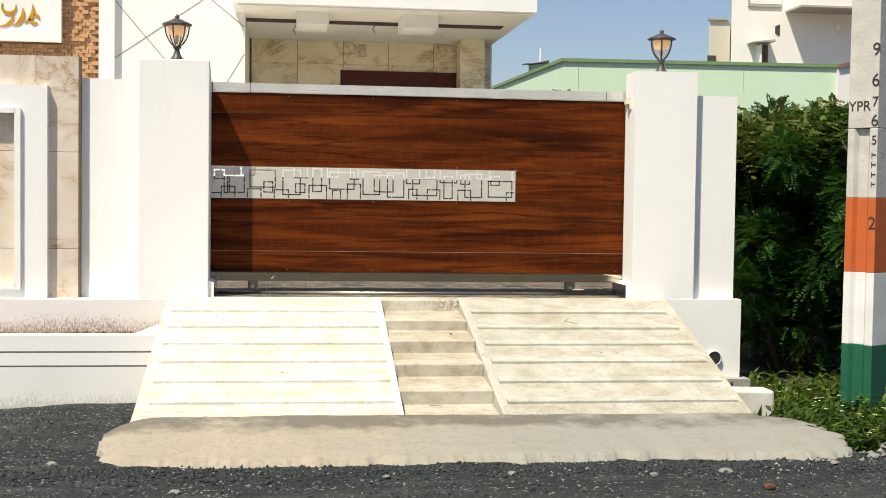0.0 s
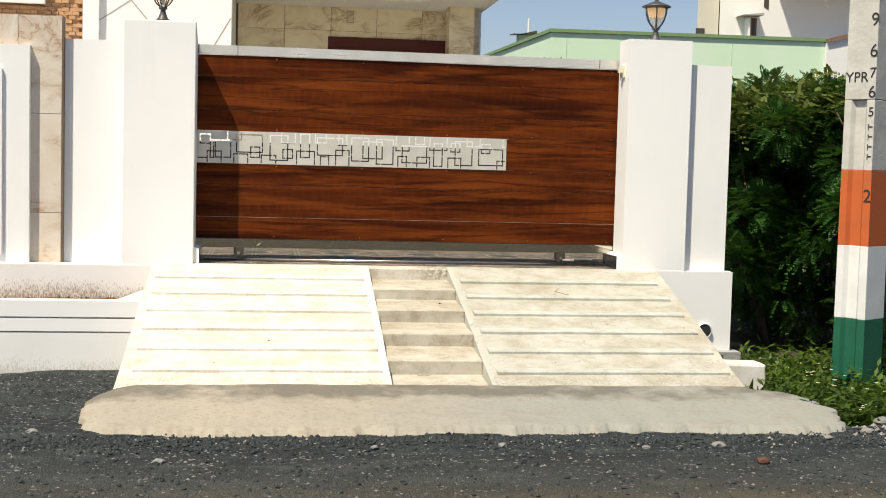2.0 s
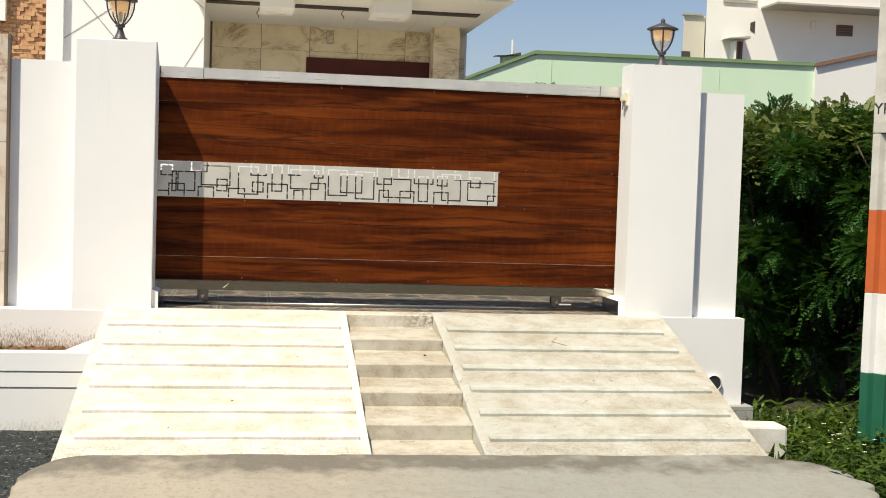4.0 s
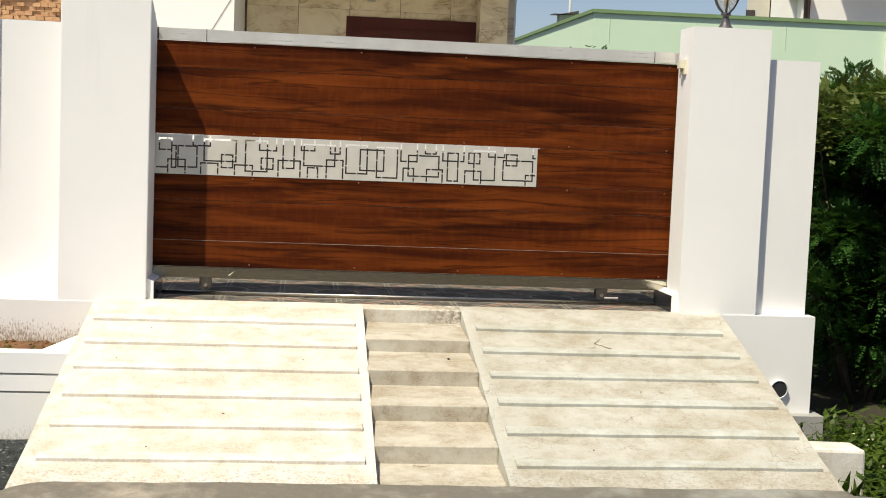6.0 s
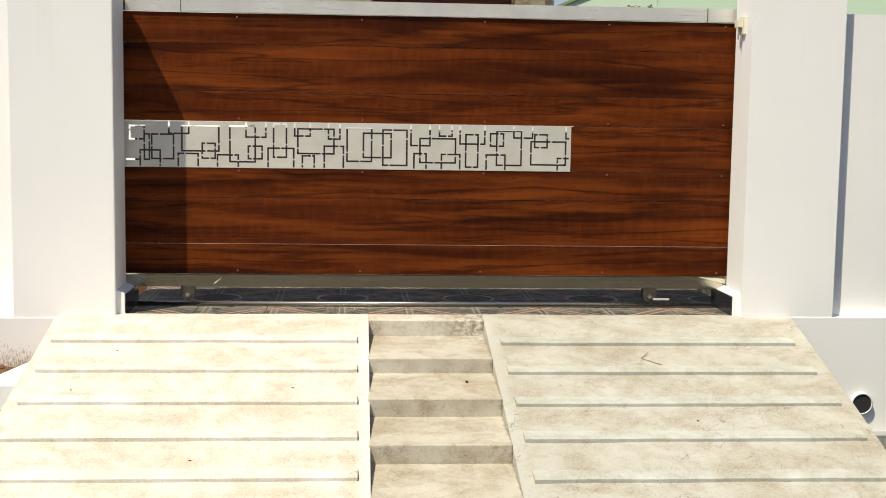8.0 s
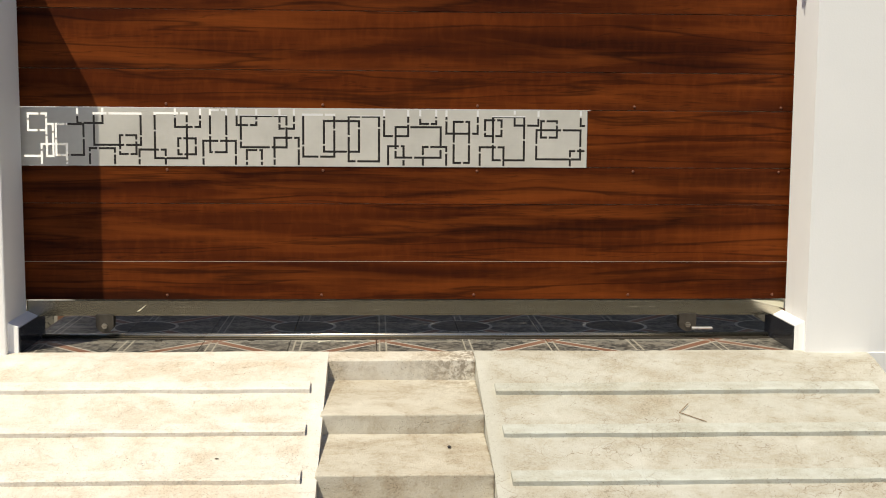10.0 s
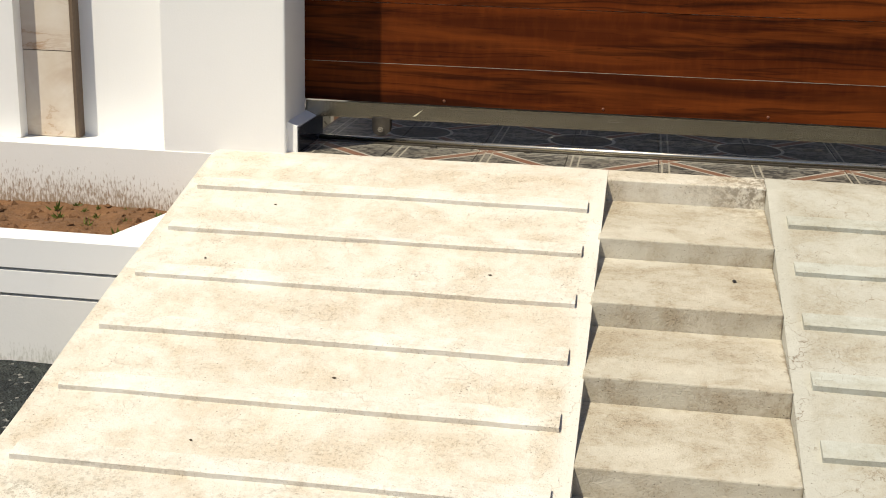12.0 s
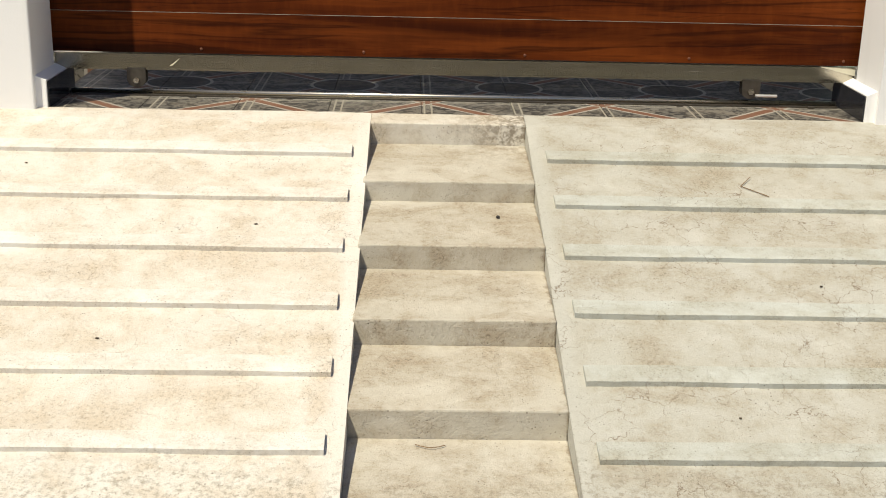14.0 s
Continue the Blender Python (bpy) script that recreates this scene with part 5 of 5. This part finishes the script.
def tuft(at, seed, size, label, count=26, mat="weed"):
    rng_ = random.Random(seed)
    verts_, faces_ = [], []
    for k in range(count):
        e = Vector((rng_.gauss(0, 0.7), rng_.gauss(0, 0.7), rng_.uniform(0.4, 1.3))).normalized()
        s = e.cross(Vector((rng_.uniform(-1, 1), rng_.uniform(-1, 1), 0.1))).normalized()
        leaflet(verts_, faces_, Vector((rng_.uniform(-.2, .2), rng_.uniform(-.2, .2), 0)) * size, e, s, size * rng_.uniform(0.5, 1.0), size * rng_.uniform(0.05, 0.12))
    ob = new("grass_tuft", mesh_of("grass_tuft", verts_, faces_, [M[mat]]))
    ob.location = at
    return tagged(ob, label, "grass", "grass tufts")


for i, (x, y, s) in enumerate(((-0.98, -0.62, 0.06), (-0.80, -0.72, 0.07), (-0.62, -0.82, 0.06), (-1.05, -0.5, 0.08), (-0.56, -0.5, 0.05), (-0.72, -0.45, 0.06), (-0.88, -0.42, 0.05), (-1.0, -0.41, 0.06), (-0.92, -0.48, 0.045), (-0.66, -0.62, 0.05), (-0.83, -0.56, 0.04))):
    tuft((x, y, 0.42), 30 + i, s * 0.75, "small olive green grass tuft in the planter soil", 18, "leaf_top")
for i, (x, y, s) in enumerate(((4.02, -2.1, 0.22), (4.12, -2.13, 0.26), (4.2, -2.1, 0.18))):
    tuft((x, y, -0.14), 50 + i, s, "thin weed stalks against the drain wall", 14)

# ---- loose stones ----
rng = random.Random(21)
verts, faces = [], []
for k in range(900):
    x, y = rng.uniform(-3.2, -0.42), rng.uniform(-1.08, -0.38)
    s = 0.005 + 0.022 * rng.random() ** 3
    z = 0.425 + 0.03 * noise.noise((x * 5, y * 6, 0)) + 0.012 * noise.noise((x * 19, y * 19, 0))
    c = len(verts)
    for dx, dy, dz in ((1, 0, 0), (0, 1, 0), (-1, 0, 0), (0, -1, 0), (0, 0, 0.8), (0, 0, -0.5)):
        verts.append(Vector((x, y, z)) + Vector((dx + rng.uniform(-.35, .35), dy + rng.uniform(-.35, .35), dz + rng.uniform(-.2, .2))) * s)
    for a, b in ((0, 1), (1, 2), (2, 3), (3, 0)):
        faces += [(c + a, c + b, c + 4), (c + b, c + a, c + 5)]
clods = new("soil_clods", mesh_of("soil_clods", verts, faces, [M["soil"]]))
tagged(clods, "crumbled red-brown clods on the planter soil", "soil", kind="stuff")


def pebbles(count, place, smin, smax):
    verts_, faces_ = [], []
    for k in range(count):
        x, y = place()
        s = smin + (smax - smin) * rng.random() ** 2.4
        z = max(road_height(x, y), -0.145)
        c = len(verts_)
        for dx, dy, dz in ((1, 0, 0), (0, 1, 0), (-1, 0, 0), (0, -1, 0), (0, 0, 0.75), (0, 0, -0.5)):
            j = Vector((rng.uniform(-.35, .35), rng.uniform(-.35, .35), rng.uniform(-.25, .25)))
            verts_.append(Vector((x, y, z + s * 0.2)) + (Vector((dx, dy, dz)) + j) * s)
        for a, b in ((0, 1), (1, 2), (2, 3), (3, 0)):
            faces_ += [(c + a, c + b, c + 4), (c + b, c + a, c + 5)]
    return verts_, faces_


def near_apron():
    x = rng.uniform(-0.9, 5.2)
    return x, -3.62 - abs(rng.gauss(0, 0.14)) - 0.05


def rim():
    s = rng.uniform(0.02, 0.99)
    return -0.50 + 4.78 * s, -3.615 - 0.03 * math.sin(s * 7) + rng.gauss(-0.01, 0.045)


def all_over():
    return rng.uniform(-3, 6.5), -3.6 - 2.6 * rng.random() ** 1.4


def beside():
    return rng.uniform(-2.6, -0.4), rng.uniform(-3.6, -1.3)


def right_bank():
    return rng.gauss(4.5, 0.35), rng.gauss(-3.45, 0.22)


for f, n_, a, b, mat, lab in ((near_apron, 160, 0.004, 0.016, "mortar", "sandy mortar crumbs along the apron's edge"), (rim, 600, 0.003, 0.013, "stone", "dark stones bedded along the mortar's broken edge"), (near_apron, 4200, 0.004, 0.021, "stone", "dark crushed stone along the mortar edge"), (all_over, 6500, 0.004, 0.018, "stone", "loose dark chippings on the asphalt"),
                              (all_over, 2000, 0.003, 0.011, "pale_stone", "pale chippings scattered on the asphalt"), (beside, 2600, 0.003, 0.014, "stone", "loose chippings beside the ramp"),
                              (beside, 320, 0.003, 0.012, "pale_stone", "pale chippings beside the ramp"), (right_bank, 200, 0.005, 0.035, "pale_stone", "grey rubble at the apron's end"), (right_bank, 420, 0.005, 0.025, "stone", "dark rubble at the apron's end")):
    ob = new("gravel", mesh_of("gravel", *pebbles(n_, f, a, b), [M[mat]]))
    tagged(ob, lab, "gravel", kind="stuff")


def lump(name, at, size, mat, label, seed):
    rng_ = random.Random(seed)
    bm_ = bmesh.new()
    bmesh.ops.create_icosphere(bm_, subdivisions=2, radius=1)
    for v in bm_.verts:
        v.co = Vector((v.co.x * size[0], v.co.y * size[1], v.co.z * size[2])) * (1 + 0.35 * noise.noise(v.co * 1.7 + Vector((seed, 0, 0))))
    ob = part(name, bm_, M[mat], None, label, category="stone")
    ob.location = at
    return ob


lump("brick_shard", (3.31, -4.34, 0.0), (0.04, 0.03, 0.018), "red_brick", "orange brick shard lying on the asphalt", 3)
for i, (x, y, s) in enumerate(((0.05, -4.25, 0.03), (1.93, -3.92, 0.028), (3.2, -3.95, 0.04), (-0.72, -3.5, 0.035), (4.3, -3.6, 0.05), (2.75, -4.0, 0.025), (1.2, -3.95, 0.022), (4.55, -3.3, 0.06))):
    lump("road_stone", (x, y, 0.0), (s, s * 0.8, s * 0.5), "pale_stone", "pale broken stone on the asphalt", 5 + i)


def litter(name, pts, r, mat, label, category):
    bm_ = bmesh.new()
    for a, b in zip(pts, pts[1:]):
        rod(a, b, r, bm_, 5)
    return part(name, bm_, M[mat], None, label, category=category)


def on_ramp(x, y, h=0.004):
    return Vector((x, y, ramp_z(y) + h))


litter("twig", [on_ramp(2.969, -0.89, 0.010), on_ramp(2.919, -0.948, 0.003), on_ramp(3.013, -1.026, 0.004)], 0.0018, "twig", "bent dry twig lying on the ramp", "twig")
litter("dry_stem", [Vector((1.64 + 0.018 * k, -2.30 - 0.02 * math.sin(k * 0.6), 0.127)) for k in range(6)], 0.0014, "twig", "curled dry stem on the lowest step", "twig")
lump("seed_pod", (1.95, -1.14, 0.502), (0.007, 0.013, 0.006), "ink", "small black seed pod on the step", 7)

for i, (x, y) in enumerate(((3.32, -0.70), (0.10, -0.86), (1.05, -1.28), (-0.05, -1.30), (3.05, -1.62), (0.62, -1.95), (2.62, -2.28), (1.10, -2.38), (3.4, -2.05), (0.25, -2.30))):
    lump("mud_crumb", tuple(on_ramp(x, y, 0.003)), (0.0045 + 0.0015 * (i % 3), 0.004, 0.003), "bark", "small dark mud crumb on the ramp", 40 + i)
feather = part("feather", hull([(0.515, -0.016, 0.862), (0.53, -0.016, 0.864), (0.565, -0.016, 0.898)], [(0.515, -0.013, 0.862), (0.53, -0.013, 0.864), (0.565, -0.013, 0.898)]), M["petal"], None, "small white feather stuck on the steel tube", category="feather")

# ---- small pieces of floors and fronts ----
bm = box(-0.2035, 0.2035, -0.2035, 0.2035, -0.008, 0.0)
tm = bpy.data.meshes.new("floor_tile")
bm.to_mesh(tm)
bm.free()
tm.materials.append(M["tile"])
for i in range(9):
    for j in range(3):
        x, y = 0.02 + 0.205 + 0.41 * i, -0.138 + 0.41 * j
        if x + 0.2 < 3.66 + 0.12:
            piece("floor_tile", tm, (x, y, FLOOR), tiled)

rng = random.Random(4)
bricks = []
for depth in (0.02, 0.036, 0.052):
    bm = box(-0.046, 0.046, -depth, 0.0, -0.0265, 0.0265)
    b_ = bpy.data.meshes.new("brick")
    bm.to_mesh(b_)
    bm.free()
    b_.materials.append(M["brick"])
    bricks.append(b_)
for r in range(34):
    z = 3.14 + r * 0.057
    for c in range(16):
        x = -2.10 - c * 0.097 - (0.048 if r % 2 else 0.0)
        if (z > 3.75 and x < -2.6) or x < -3.45:
            continue
        piece("brick", bricks[rng.randrange(3)], (x, 7.962, z), house)
